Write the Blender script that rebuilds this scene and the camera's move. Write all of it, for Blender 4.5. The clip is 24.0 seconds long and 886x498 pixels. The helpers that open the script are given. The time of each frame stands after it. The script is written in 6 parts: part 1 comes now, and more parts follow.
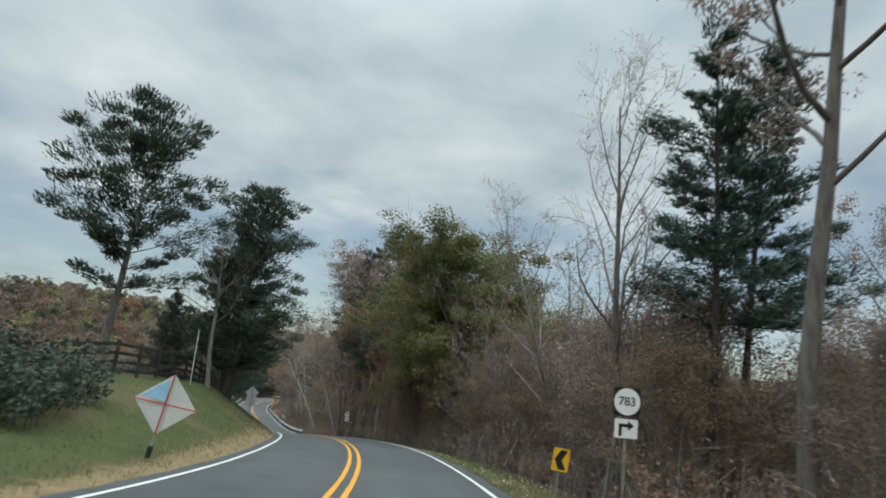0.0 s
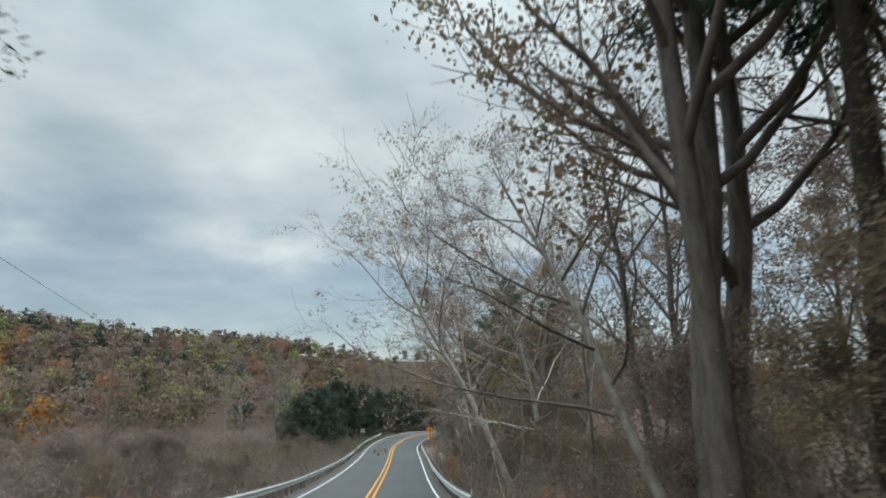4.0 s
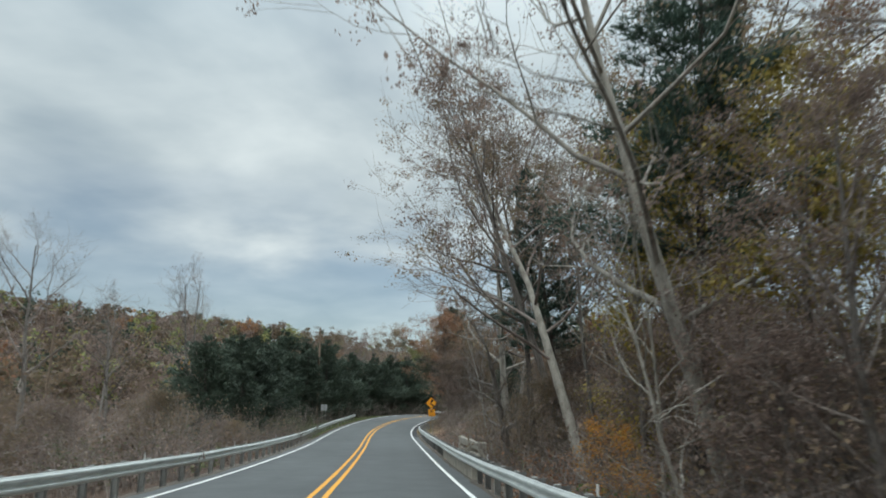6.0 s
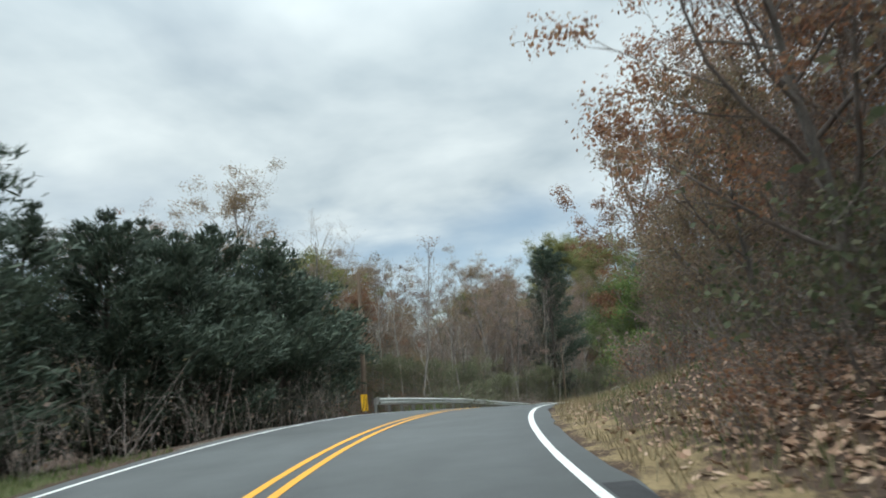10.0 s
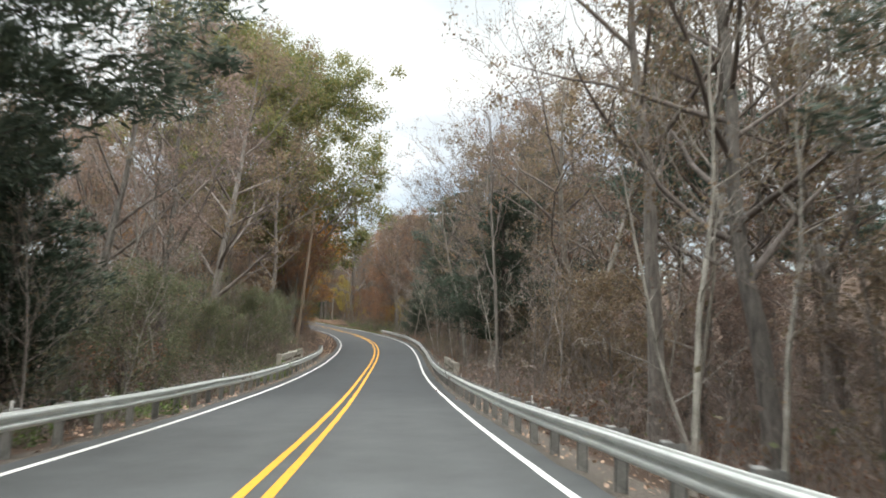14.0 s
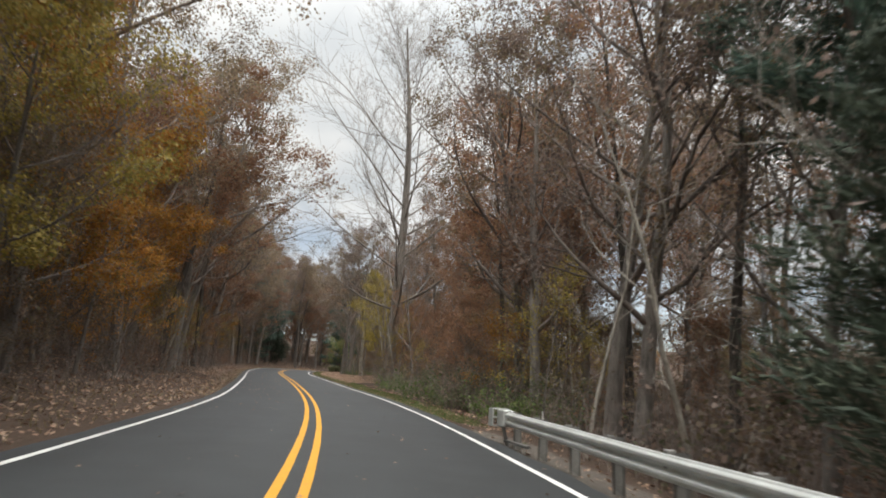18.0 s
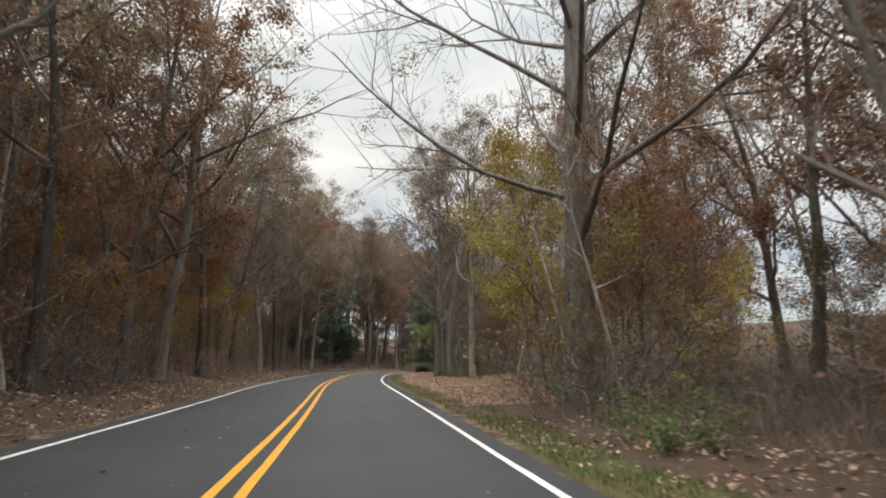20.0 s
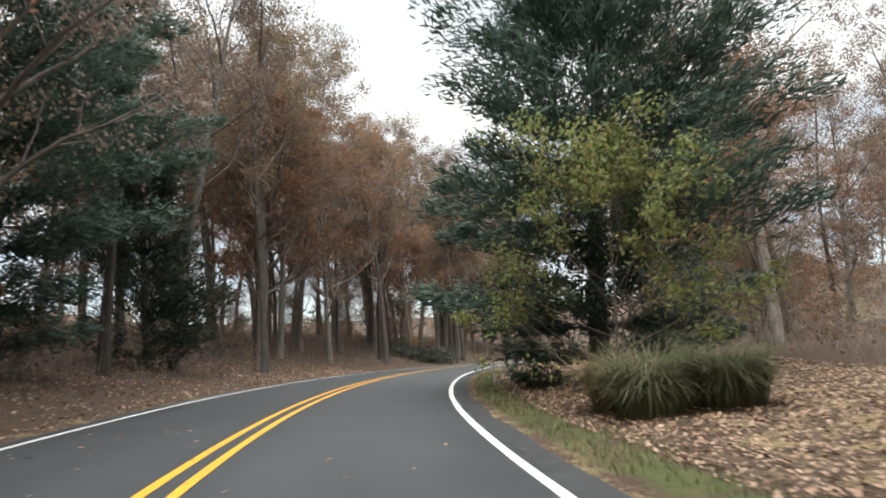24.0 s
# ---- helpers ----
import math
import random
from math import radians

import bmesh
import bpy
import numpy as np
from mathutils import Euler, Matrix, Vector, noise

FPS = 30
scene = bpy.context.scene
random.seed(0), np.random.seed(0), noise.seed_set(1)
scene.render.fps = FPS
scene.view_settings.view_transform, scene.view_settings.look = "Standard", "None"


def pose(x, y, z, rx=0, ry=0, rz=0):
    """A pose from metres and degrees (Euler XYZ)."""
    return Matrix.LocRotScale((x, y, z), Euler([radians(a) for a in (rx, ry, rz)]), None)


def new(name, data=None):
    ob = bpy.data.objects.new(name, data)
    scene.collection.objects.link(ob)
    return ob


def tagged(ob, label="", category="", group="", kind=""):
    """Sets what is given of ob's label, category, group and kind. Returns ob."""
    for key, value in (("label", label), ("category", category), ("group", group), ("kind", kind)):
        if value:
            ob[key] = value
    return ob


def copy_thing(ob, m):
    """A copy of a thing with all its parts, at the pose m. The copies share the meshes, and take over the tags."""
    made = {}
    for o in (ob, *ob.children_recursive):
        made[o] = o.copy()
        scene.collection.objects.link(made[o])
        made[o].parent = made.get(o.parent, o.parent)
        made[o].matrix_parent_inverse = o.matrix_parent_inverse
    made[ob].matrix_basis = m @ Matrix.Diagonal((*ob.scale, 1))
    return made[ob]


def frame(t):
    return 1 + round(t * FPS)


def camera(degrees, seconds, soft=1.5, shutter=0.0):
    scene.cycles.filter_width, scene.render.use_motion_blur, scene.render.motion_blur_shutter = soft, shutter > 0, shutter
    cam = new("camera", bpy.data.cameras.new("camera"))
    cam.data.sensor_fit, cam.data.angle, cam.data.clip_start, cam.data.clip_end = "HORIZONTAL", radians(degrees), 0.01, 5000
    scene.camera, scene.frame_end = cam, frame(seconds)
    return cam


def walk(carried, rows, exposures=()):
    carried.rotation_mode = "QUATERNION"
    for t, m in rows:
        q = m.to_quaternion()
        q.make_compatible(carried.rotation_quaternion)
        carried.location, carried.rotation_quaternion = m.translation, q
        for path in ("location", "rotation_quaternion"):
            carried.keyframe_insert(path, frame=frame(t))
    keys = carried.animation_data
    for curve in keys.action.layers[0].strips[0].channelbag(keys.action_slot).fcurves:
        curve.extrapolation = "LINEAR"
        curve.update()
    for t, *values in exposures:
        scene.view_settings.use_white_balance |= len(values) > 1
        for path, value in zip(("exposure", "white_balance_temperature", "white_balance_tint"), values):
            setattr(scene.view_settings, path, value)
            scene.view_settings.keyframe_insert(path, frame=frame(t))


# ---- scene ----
cam = camera(70.10, 24.0, soft=1.8, shutter=0.15)
FIRST, KNOT = -57.60, 7.20  # first station and spacing of the knots, metres
BEND = [.7, 1.7, 2.7, 3.6, 4.5, 5.2, 5.6, 5.6, 5.7, 6.3, 6.7, 6.0, 4.0, 1.9, .9, .9, 1.3, 1.2, .3, -.8, -.9, -.5, -.4, -.2, .2, .1, .5, .9, -1.5, -4.6, -9.0, -12.7, -13.9, -13.5, -11.9, -9.8, -7.5, -5.1, -3.0, -1.6, -1.0, -.8, -.7, -.4, .1, .5, -.1, -1.7, -1.2, 1.3, 4.0, 6.1, 6.4, 5.6, 4.9, 4.4, 4.1, 3.7, 2.4, 1.2, 1.1, 1.1, .4, -1.4, -3.2, -4.0, -4.7, -6.8, -9.1, -10.6, -11.5, -11.5, -10.5, -9.1, -7.4, -5.8, -4.3, -3.0, -1.9, -1.1, -.5, -.0, .3, .4, .5, .6, .6, .6, .5]  # curvature in thousandths per metre
GRADE = [-.46, -2.50, -4.52, -6.47, -8.18, -9.32, -9.41, -8.44, -7.65, -7.87, -8.82, -9.93, -10.56, -11.00, -11.65, -12.28, -12.54, -12.30, -11.43, -10.01, -8.45, -7.10, -6.11, -5.27, -4.44, -3.69, -3.22, -2.47, -1.76, -.75, .80, 1.90, 2.32, .82, -1.94, -4.85, -6.79, -7.69, -8.91, -9.27, -8.20, -7.04, -6.38, -5.61, -4.62, -3.54, -2.73, -1.27, .78, 2.46, 3.78, 4.12, 3.33, 3.05, 2.87, 2.89, 2.75, 2.79, 3.16, 3.38, 3.37, 3.44, 3.68, 3.58, 3.04, 3.08, 3.94, 4.03, 3.41, 2.76, 2.33, 1.86, 1.37, .95, .60, .33, .14, .01, -.06, -.10, -.11, -.10, -.09, -.07, -.05, -.03, -.01, .00, .02]  # slope in percent
CROSS_KNOT = 18.00
CROSS = [.30, .46, .89, .87, -.22, -.97, -.31, -.88, -1.73, -1.97, -1.25, -.32, -.98, -1.62, -4.16, -3.92, .88, 1.86, .84, 1.11, 1.52, 1.78, .67, 2.00, -.84, .01, -.25, -.39, -1.85, -1.51, -.74, -.35, -.17, -.08, -.04, -.02, -.01]  # crossfall in percent
# seconds, station, metres right of the centre line, height over the road, heading off the road, pitch, roll
DRIVE = (
    (0.0, -22.07, 1.59, 1.51, 0.71, 10.70, -5.81),
    (0.5, -12.35, 1.59, 1.47, 0.37, 11.87, -5.44),
    (1.0, -2.66, 1.58, 1.46, 0.59, 12.56, -5.54),
    (1.5, 6.89, 1.53, 1.47, -0.31, 13.32, -5.50),
    (2.0, 16.37, 1.46, 1.44, -1.47, 13.94, -4.14),
    (2.5, 25.80, 1.42, 1.45, -2.52, 14.44, -2.52),
    (3.0, 35.21, 1.44, 1.44, -3.30, 13.74, -1.78),
    (3.5, 44.78, 1.49, 1.44, -3.04, 13.07, -0.28),
    (4.0, 54.31, 1.48, 1.43, -3.17, 12.97, 0.14),
    (4.5, 63.86, 1.44, 1.42, -3.65, 13.15, 0.10),
    (5.0, 73.49, 1.42, 1.41, -4.21, 13.34, -0.11),
    (5.5, 83.27, 1.45, 1.41, -4.58, 13.29, -0.18),
    (6.0, 93.15, 1.61, 1.44, -4.96, 12.77, 0.00),
    (6.5, 103.15, 1.68, 1.42, -4.17, 10.14, 0.97),
    (7.0, 113.25, 1.79, 1.40, -3.19, 7.04, 1.55),
    (7.5, 123.51, 1.90, 1.38, -2.41, 5.83, 2.21),
    (8.0, 133.44, 2.01, 1.35, -3.25, 6.75, 2.72),
    (8.5, 142.91, 1.99, 1.31, -5.53, 8.68, 3.71),
    (9.0, 151.78, 2.04, 1.33, -6.58, 10.63, 5.25),
    (9.5, 160.47, 2.04, 1.35, -5.86, 11.43, 6.12),
    (10.0, 169.04, 2.00, 1.38, -5.13, 11.10, 6.13),
    (10.5, 177.54, 1.91, 1.42, -4.03, 9.79, 5.58),
    (11.0, 186.24, 1.80, 1.45, -3.05, 8.15, 4.94),
    (11.5, 195.41, 1.70, 1.44, -2.71, 6.86, 4.68),
    (12.0, 204.90, 1.53, 1.35, -3.02, 5.09, 4.81),
    (12.5, 214.49, 1.45, 1.36, -3.27, 4.50, 2.99),
    (13.0, 224.18, 1.48, 1.44, -4.00, 5.34, -0.75),
    (13.5, 234.13, 1.40, 1.47, -4.55, 6.03, -1.37),
    (14.0, 244.31, 1.49, 1.49, -4.88, 7.05, -1.40),
    (14.5, 254.48, 1.51, 1.47, -4.77, 9.09, -1.23),
    (15.0, 264.71, 1.31, 1.49, -5.22, 8.70, -0.93),
    (15.5, 275.25, 1.22, 1.51, -5.61, 7.24, -0.45),
    (16.0, 285.65, 1.01, 1.46, -5.70, 8.57, -0.12),
    (16.5, 295.86, 1.05, 1.43, -6.24, 11.00, -2.57),
    (17.0, 305.95, 0.89, 1.41, -5.93, 11.63, -3.16),
    (17.5, 316.18, 0.83, 1.47, -6.02, 12.34, -4.01),
    (18.0, 325.97, 0.66, 1.45, -6.51, 12.84, -3.65),
    (18.5, 335.30, 0.91, 1.36, -6.15, 13.08, -2.16),
    (19.0, 344.89, 1.06, 1.45, -6.52, 13.09, -1.53),
    (19.5, 354.28, 1.21, 1.44, -7.24, 12.37, -1.05),
    (20.0, 363.49, 1.37, 1.43, -7.39, 12.00, 0.04),
    (20.5, 372.37, 1.62, 1.41, -7.32, 11.66, 2.14),
    (21.0, 380.92, 1.84, 1.39, -7.26, 11.46, 4.17),
    (21.5, 389.14, 1.92, 1.39, -7.47, 11.52, 5.04),
    (22.0, 397.19, 1.86, 1.41, -8.34, 11.98, 4.91),
    (22.5, 404.99, 1.82, 1.39, -8.07, 12.71, 4.98),
    (23.0, 412.63, 1.80, 1.35, -7.85, 11.53, 3.73),
    (23.5, 420.19, 1.75, 1.37, -8.18, 10.05, 3.89),
    (24.0, 427.48, 1.83, 1.35, -10.16, 10.15, 3.25),
)
EXPOSURES = ((0, -0.35, 6300, 3), (3, -0.25, 6300, 3), (6, -0.3, 6300, 3), (8, -0.05, 6300, 3), (9.5, -0.05, 6300, 3), (12, 0.15, 6450, 3), (13, 0.55, 6850, 7), (14, 0.6, 6950, 10), (15, 0.25, 6900, 11), (16, 0.75, 6850, 12), (17, 0.4, 7000, 13), (19, 0.15, 7200, 13), (22, 0.3, 7100, 13), (23, 0.3, 7050, 12), (24, 0.65, 7000, 11))
ZENITH, SUN_POWER = 9.0, 0.9
ASPHALT_DARK, ASPHALT_LIGHT = (0.042, 0.045, 0.044), (0.086, 0.092, 0.091)


# the road: a centre line from its curvature and slope, walked in steps of one metre
STATIONS = np.arange(FIRST, FIRST + KNOT * (len(BEND) - 1), 1.0)


def along(values, step):
    return np.interp(STATIONS, FIRST + step * np.arange(len(values)), values)


def summed(rates):
    total = np.concatenate([[0.0], np.cumsum((rates[1:] + rates[:-1]) / 2)])
    return total - np.interp(0.0, STATIONS, total)


HEADING = summed(along(BEND, KNOT) / 1000)
ROAD_X, ROAD_Y = summed(-np.sin(HEADING)), summed(np.cos(HEADING))
ROAD_Z, TILT = summed(along(GRADE, KNOT) / 100), along(CROSS, CROSS_KNOT) / 100
LANE = 3.66   # centre line to white edge line
EDGE = 4.12   # centre line to the edge of the asphalt


def heading(s):
    return float(np.interp(s, STATIONS, HEADING))


def on_road(s, lat=0.0, up=0.0):
    """A place s metres along the road, lat metres to the right of its centre line."""
    a = heading(s)
    return Vector((float(np.interp(s, STATIONS, ROAD_X)) + lat * math.cos(a), float(np.interp(s, STATIONS, ROAD_Y)) + lat * math.sin(a),
                   float(np.interp(s, STATIONS, ROAD_Z)) + max(-6.0, min(6.0, lat)) * float(np.interp(s, STATIONS, TILT)) + up))


def drive_pose(s, lat, up, turn, pitch, roll):
    p = on_road(s, lat, up)
    return pose(p.x, p.y, p.z, 90 + pitch, roll, math.degrees(heading(s)) + turn)


walk(cam, [(t, drive_pose(*r)) for t, *r in DRIVE], exposures=EXPOSURES)

# ---- sky and light: a high overcast with thin blue gaps ----
world = bpy.data.worlds.new("world")
scene.world = world
world.use_nodes = True
wn, wl = world.node_tree.nodes, world.node_tree.links
wn.clear()


def wnode(kind, **values):
    n = wn.new(kind)
    for k, v in values.items():
        n.inputs[k].default_value = v
    return n


SUN_UP, SUN_WAY = 42.0, 200.0
sky = wn.new("ShaderNodeTexSky")
sky.sky_type, sky.sun_disc = "NISHITA", False
sky.sun_elevation, sky.sun_rotation = radians(SUN_UP), radians(SUN_WAY)
dim = wn.new("ShaderNodeVectorMath")
dim.operation = "SCALE"
dim.inputs["Scale"].default_value = 0.11
coord = wn.new("ShaderNodeTexCoord")
split = wn.new("ShaderNodeSeparateXYZ")
wl.new(coord.outputs["Generated"], split.inputs[0])


def wmath(op, a, b=None, clamp=False):
    n = wn.new("ShaderNodeMath")
    n.operation, n.use_clamp = op, clamp
    for i, v in enumerate((a, b)):
        if v is None:
            continue
        if isinstance(v, (int, float)):
            n.inputs[i].default_value = v
        else:
            wl.new(v, n.inputs[i])
    return n.outputs[0]


height_ = wmath("MAXIMUM", split.outputs["Z"], 0.0)
flat = wmath("ADD", height_, 0.16)
plane = wn.new("ShaderNodeCombineXYZ")
wl.new(wmath("DIVIDE", split.outputs["X"], flat), plane.inputs[0])
wl.new(wmath("DIVIDE", split.outputs["Y"], flat), plane.inputs[1])
big = wnode("ShaderNodeTexNoise", Scale=0.8, Detail=4.0, Roughness=0.45, Distortion=0.1)
fine = wnode("ShaderNodeTexNoise", Scale=1.5, Detail=5.0, Roughness=0.5, Distortion=0.15)
for n in (big, fine):
    wl.new(plane.outputs[0], n.inputs["Vector"])
cover = wn.new("ShaderNodeValToRGB")
cover.color_ramp.elements[0].position, cover.color_ramp.elements[1].position = 0.30, 0.47
wl.new(big.outputs["Fac"], cover.inputs["Fac"])
shade = wn.new("ShaderNodeValToRGB")
shade.color_ramp.elements[0].position, shade.color_ramp.elements[1].position = 0.34, 0.70
shade.color_ramp.elements[0].color, shade.color_ramp.elements[1].color = (0.50, 0.575, 0.64, 1), (0.93, 0.975, 1.0, 1)
wl.new(fine.outputs["Fac"], shade.inputs["Fac"])
# an overcast sky is brighter overhead than at the horizon
lift = wmath("ADD", 1.0, wmath("MULTIPLY", wmath("POWER", height_, 6.0), ZENITH))
cloud = wn.new("ShaderNodeVectorMath")
cloud.operation = "SCALE"
wl.new(shade.outputs["Color"], cloud.inputs[0])
wl.new(lift, cloud.inputs["Scale"])
wl.new(sky.outputs["Color"], dim.inputs[0])
mixer = wn.new("ShaderNodeMix")
mixer.data_type = "RGBA"
# low down, below the cloud deck's edge, the sky is a clearer grey blue
low = wn.new("ShaderNodeValToRGB")
low.color_ramp.elements[0].position, low.color_ramp.elements[1].position = 0.17, 0.27
low.color_ramp.elements[0].color, low.color_ramp.elements[1].color = (0.48, 0.48, 0.48, 1), (1, 1, 1, 1)
wl.new(wmath("ADD", height_, wmath("MULTIPLY", wmath("SUBTRACT", fine.outputs["Fac"], 0.5), 0.25)), low.inputs["Fac"])
wl.new(wmath("MULTIPLY", wmath("ADD", wmath("MULTIPLY", cover.outputs["Color"], 0.5), 0.5), low.outputs["Color"]), mixer.inputs["Factor"])
wl.new(dim.outputs[0], mixer.inputs["A"])
wl.new(cloud.outputs[0], mixer.inputs["B"])
back = wnode("ShaderNodeBackground", Strength=1.0)
wl.new(mixer.outputs["Result"], back.inputs["Color"])
wl.new(back.outputs[0], wn.new("ShaderNodeOutputWorld").inputs["Surface"])

sun = new("sun", bpy.data.lights.new("sun", "SUN"))
sun.data.energy, sun.data.angle, sun.data.color = SUN_POWER, radians(16), (1.0, 0.96, 0.9)
sun.rotation_euler = (radians(90 - SUN_UP), 0, radians(180 - SUN_WAY))


# ---- materials ----
class Shader:
    def __init__(self, name, rough=0.8, metal=0.0, spec=0.3):
        self.m = bpy.data.materials.new(name)
        self.m.use_nodes = True
        self.n, self.l = self.m.node_tree.nodes, self.m.node_tree.links
        self.n.clear()
        self.out = self.n.new("ShaderNodeOutputMaterial")
        self.p = self.n.new("ShaderNodeBsdfPrincipled")
        self.p.inputs["Roughness"].default_value, self.p.inputs["Metallic"].default_value = rough, metal
        self.p.inputs["Specular IOR Level"].default_value = spec
        self.l.new(self.p.outputs[0], self.out.inputs["Surface"])

    def put(self, a, b):
        self.l.new(a, b)

    def place(self, world=False, squash=(1, 1, 1)):
        if world:
            v = self.n.new("ShaderNodeNewGeometry").outputs["Position"]
        else:
            v = self.n.new("ShaderNodeTexCoord").outputs["Object"]
        m = self.n.new("ShaderNodeMapping")
        m.inputs["Scale"].default_value = squash
        self.put(v, m.inputs["Vector"])
        return m.outputs[0]

    def noise(self, where, scale, detail=4.0, rough=0.6, twist=0.0):
        n = self.n.new("ShaderNodeTexNoise")
        for k, v in (("Scale", scale), ("Detail", detail), ("Roughness", rough), ("Distortion", twist)):
            n.inputs[k].default_value = v
        self.put(where, n.inputs["Vector"])
        return n.outputs["Fac"]

    def ramp(self, fac, *stops):
        r = self.n.new("ShaderNodeValToRGB")
        e = r.color_ramp.elements
        while len(e) < len(stops):
            e.new(0.5)
        for k, (at_, c) in zip(e, stops):
            k.position, k.color = at_, (*c, 1) if len(c) == 3 else c
        self.put(fac, r.inputs["Fac"])
        return r.outputs["Color"]

    def mix(self, fac, a, b, how="MIX"):
        x = self.n.new("ShaderNodeMix")
        x.data_type, x.blend_type = "RGBA", how
        for v, k in ((fac, "Factor"), (a, "A"), (b, "B")):
            if isinstance(v, (int, float)):
                x.inputs[k].default_value = v
            elif isinstance(v, tuple):
                x.inputs[k].default_value = (*v, 1)
            else:
                self.put(v, x.inputs[k])
        return x.outputs["Result"]

    def math(self, op, a, b):
        n = self.n.new("ShaderNodeMath")
        n.operation = op
        for i, v in enumerate((a, b)):
            if isinstance(v, (int, float)):
                n.inputs[i].default_value = v
            else:
                self.put(v, n.inputs[i])
        return n.outputs[0]

    def colour(self, c):
        if isinstance(c, tuple):
            self.p.inputs["Base Color"].default_value = (*c, 1)
        else:
            self.put(c, self.p.inputs["Base Color"])
        return self

    def bump(self, height, strength=0.4, distance=0.02):
        b = self.n.new("ShaderNodeBump")
        b.inputs["Strength"].default_value, b.inputs["Distance"].default_value = strength, distance
        self.put(height, b.inputs["Height"])
        self.put(b.outputs[0], self.p.inputs["Normal"])
        return self

    def island(self):
        return self.n.new("ShaderNodeNewGeometry").outputs["Random Per Island"]

    def thing(self):
        return self.n.new("ShaderNodeObjectInfo").outputs["Random"]


def surface(name, dark, light, scale, rough=0.8, metal=0.0, bump=0.3, squash=(1, 1, 1), world=False, distance=0.01, spec=0.3, vary=0.0):
    """Two scales of mottling between two colours, with fine relief."""
    s = Shader(name, rough, metal, spec)
    w = s.place(world, squash)
    broad, tight = s.noise(w, scale), s.noise(w, scale * 9, 3.0)
    c = s.ramp(s.math("ADD", s.math("MULTIPLY", broad, 0.65), s.math("MULTIPLY", tight, 0.35)), (0.32, dark), (0.68, light))
    if vary:
        v = s.math("ADD", 1 - vary, s.math("MULTIPLY", s.thing(), 2 * vary))
        grey = s.n.new("ShaderNodeCombineColor")
        for i in range(3):
            s.put(v, grey.inputs[i])
        c = s.mix(1.0, c, grey.outputs[0], "MULTIPLY")
    return s.colour(c).bump(tight, bump, distance).m


def leaves(name, *colours, sheer=0.35, rough=0.6):
    """Foliage: each leaf takes one of the colours, each tree leans a little to the light or the dark."""
    s = Shader(name, rough, spec=0.25)
    stops = [(i / max(1, len(colours) - 1), c) for i, c in enumerate(colours)]
    c = s.ramp(s.island(), *stops)
    tone = s.math("ADD", 0.72, s.math("MULTIPLY", s.thing(), 0.56))
    grey = s.n.new("ShaderNodeCombineColor")
    for i in range(3):
        s.put(tone, grey.inputs[i])
    c = s.mix(1.0, c, grey.outputs[0], "MULTIPLY")
    s.colour(c)
    t = s.n.new("ShaderNodeBsdfTranslucent")
    s.put(c, t.inputs["Color"])
    both = s.n.new("ShaderNodeMixShader")
    both.inputs[0].default_value = sheer
    s.put(s.p.outputs[0], both.inputs[1])
    s.put(t.outputs[0], both.inputs[2])
    s.put(both.outputs[0], s.out.inputs["Surface"])
    return s.m


def asphalt_material():
    s = Shader("asphalt", 0.62, spec=0.5)
    w = s.place(True)
    grit, patch, broad = s.noise(w, 60.0, 3.0), s.noise(w, 0.9, 5.0), s.noise(w, 0.13, 3.0)
    c = s.ramp(s.math("ADD", s.math("MULTIPLY", patch, 0.5), s.math("MULTIPLY", broad, 0.5)), (0.34, ASPHALT_DARK), (0.66, ASPHALT_LIGHT))
    c = s.mix(0.5, c, s.ramp(grit, (0.3, (0.55, 0.55, 0.55)), (0.7, (1.0, 1.0, 1.0))), "MULTIPLY")
    # polished wheel paths and the oily strip between them, from the metres across the road
    a = s.n.new("ShaderNodeAttribute")
    a.attribute_name = "across"
    lane = s.math("PINGPONG", s.math("MULTIPLY", s.math("ABSOLUTE", a.outputs["Fac"], 0), 1.0), LANE / 2)
    track = s.ramp(s.math("MULTIPLY", lane, 0.5), (0.18, (0.86, 0.86, 0.87)), (0.42, (1.08, 1.08, 1.09)), (0.75, (1.04, 1.04, 1.04)), (1.0, (0.84, 0.84, 0.85)))
    c = s.mix(s.math("ADD", 0.25, s.math("MULTIPLY", broad, 0.7)), c, s.mix(1.0, c, track, "MULTIPLY"))
    # further on the asphalt is darker and a little bluer
    later_ = s.n.new("ShaderNodeAttribute")
    later_.attribute_name = "later"
    c = s.mix(later_.outputs["Fac"], c, s.mix(1.0, c, (0.40, 0.42, 0.45), "MULTIPLY"))
    return s.colour(c).bump(grit, 0.25, 0.006).m


def paint_material(name, colour, worn):
    s = Shader(name, 0.6)
    w = s.place(True)
    chips = s.ramp(s.noise(w, 9.0, 6.0, 0.7), (0.34, (0, 0, 0)), (0.44, (1, 1, 1)))
    c = s.mix(s.noise(w, 1.3), tuple(v * 0.82 for v in colour), colour)
    return s.colour(s.mix(s.math("ADD", s.math("MULTIPLY", chips, worn), 1 - worn), (0.1, 0.1, 0.1), c)).bump(s.noise(w, 70.0, 2.0), 0.2, 0.004).m


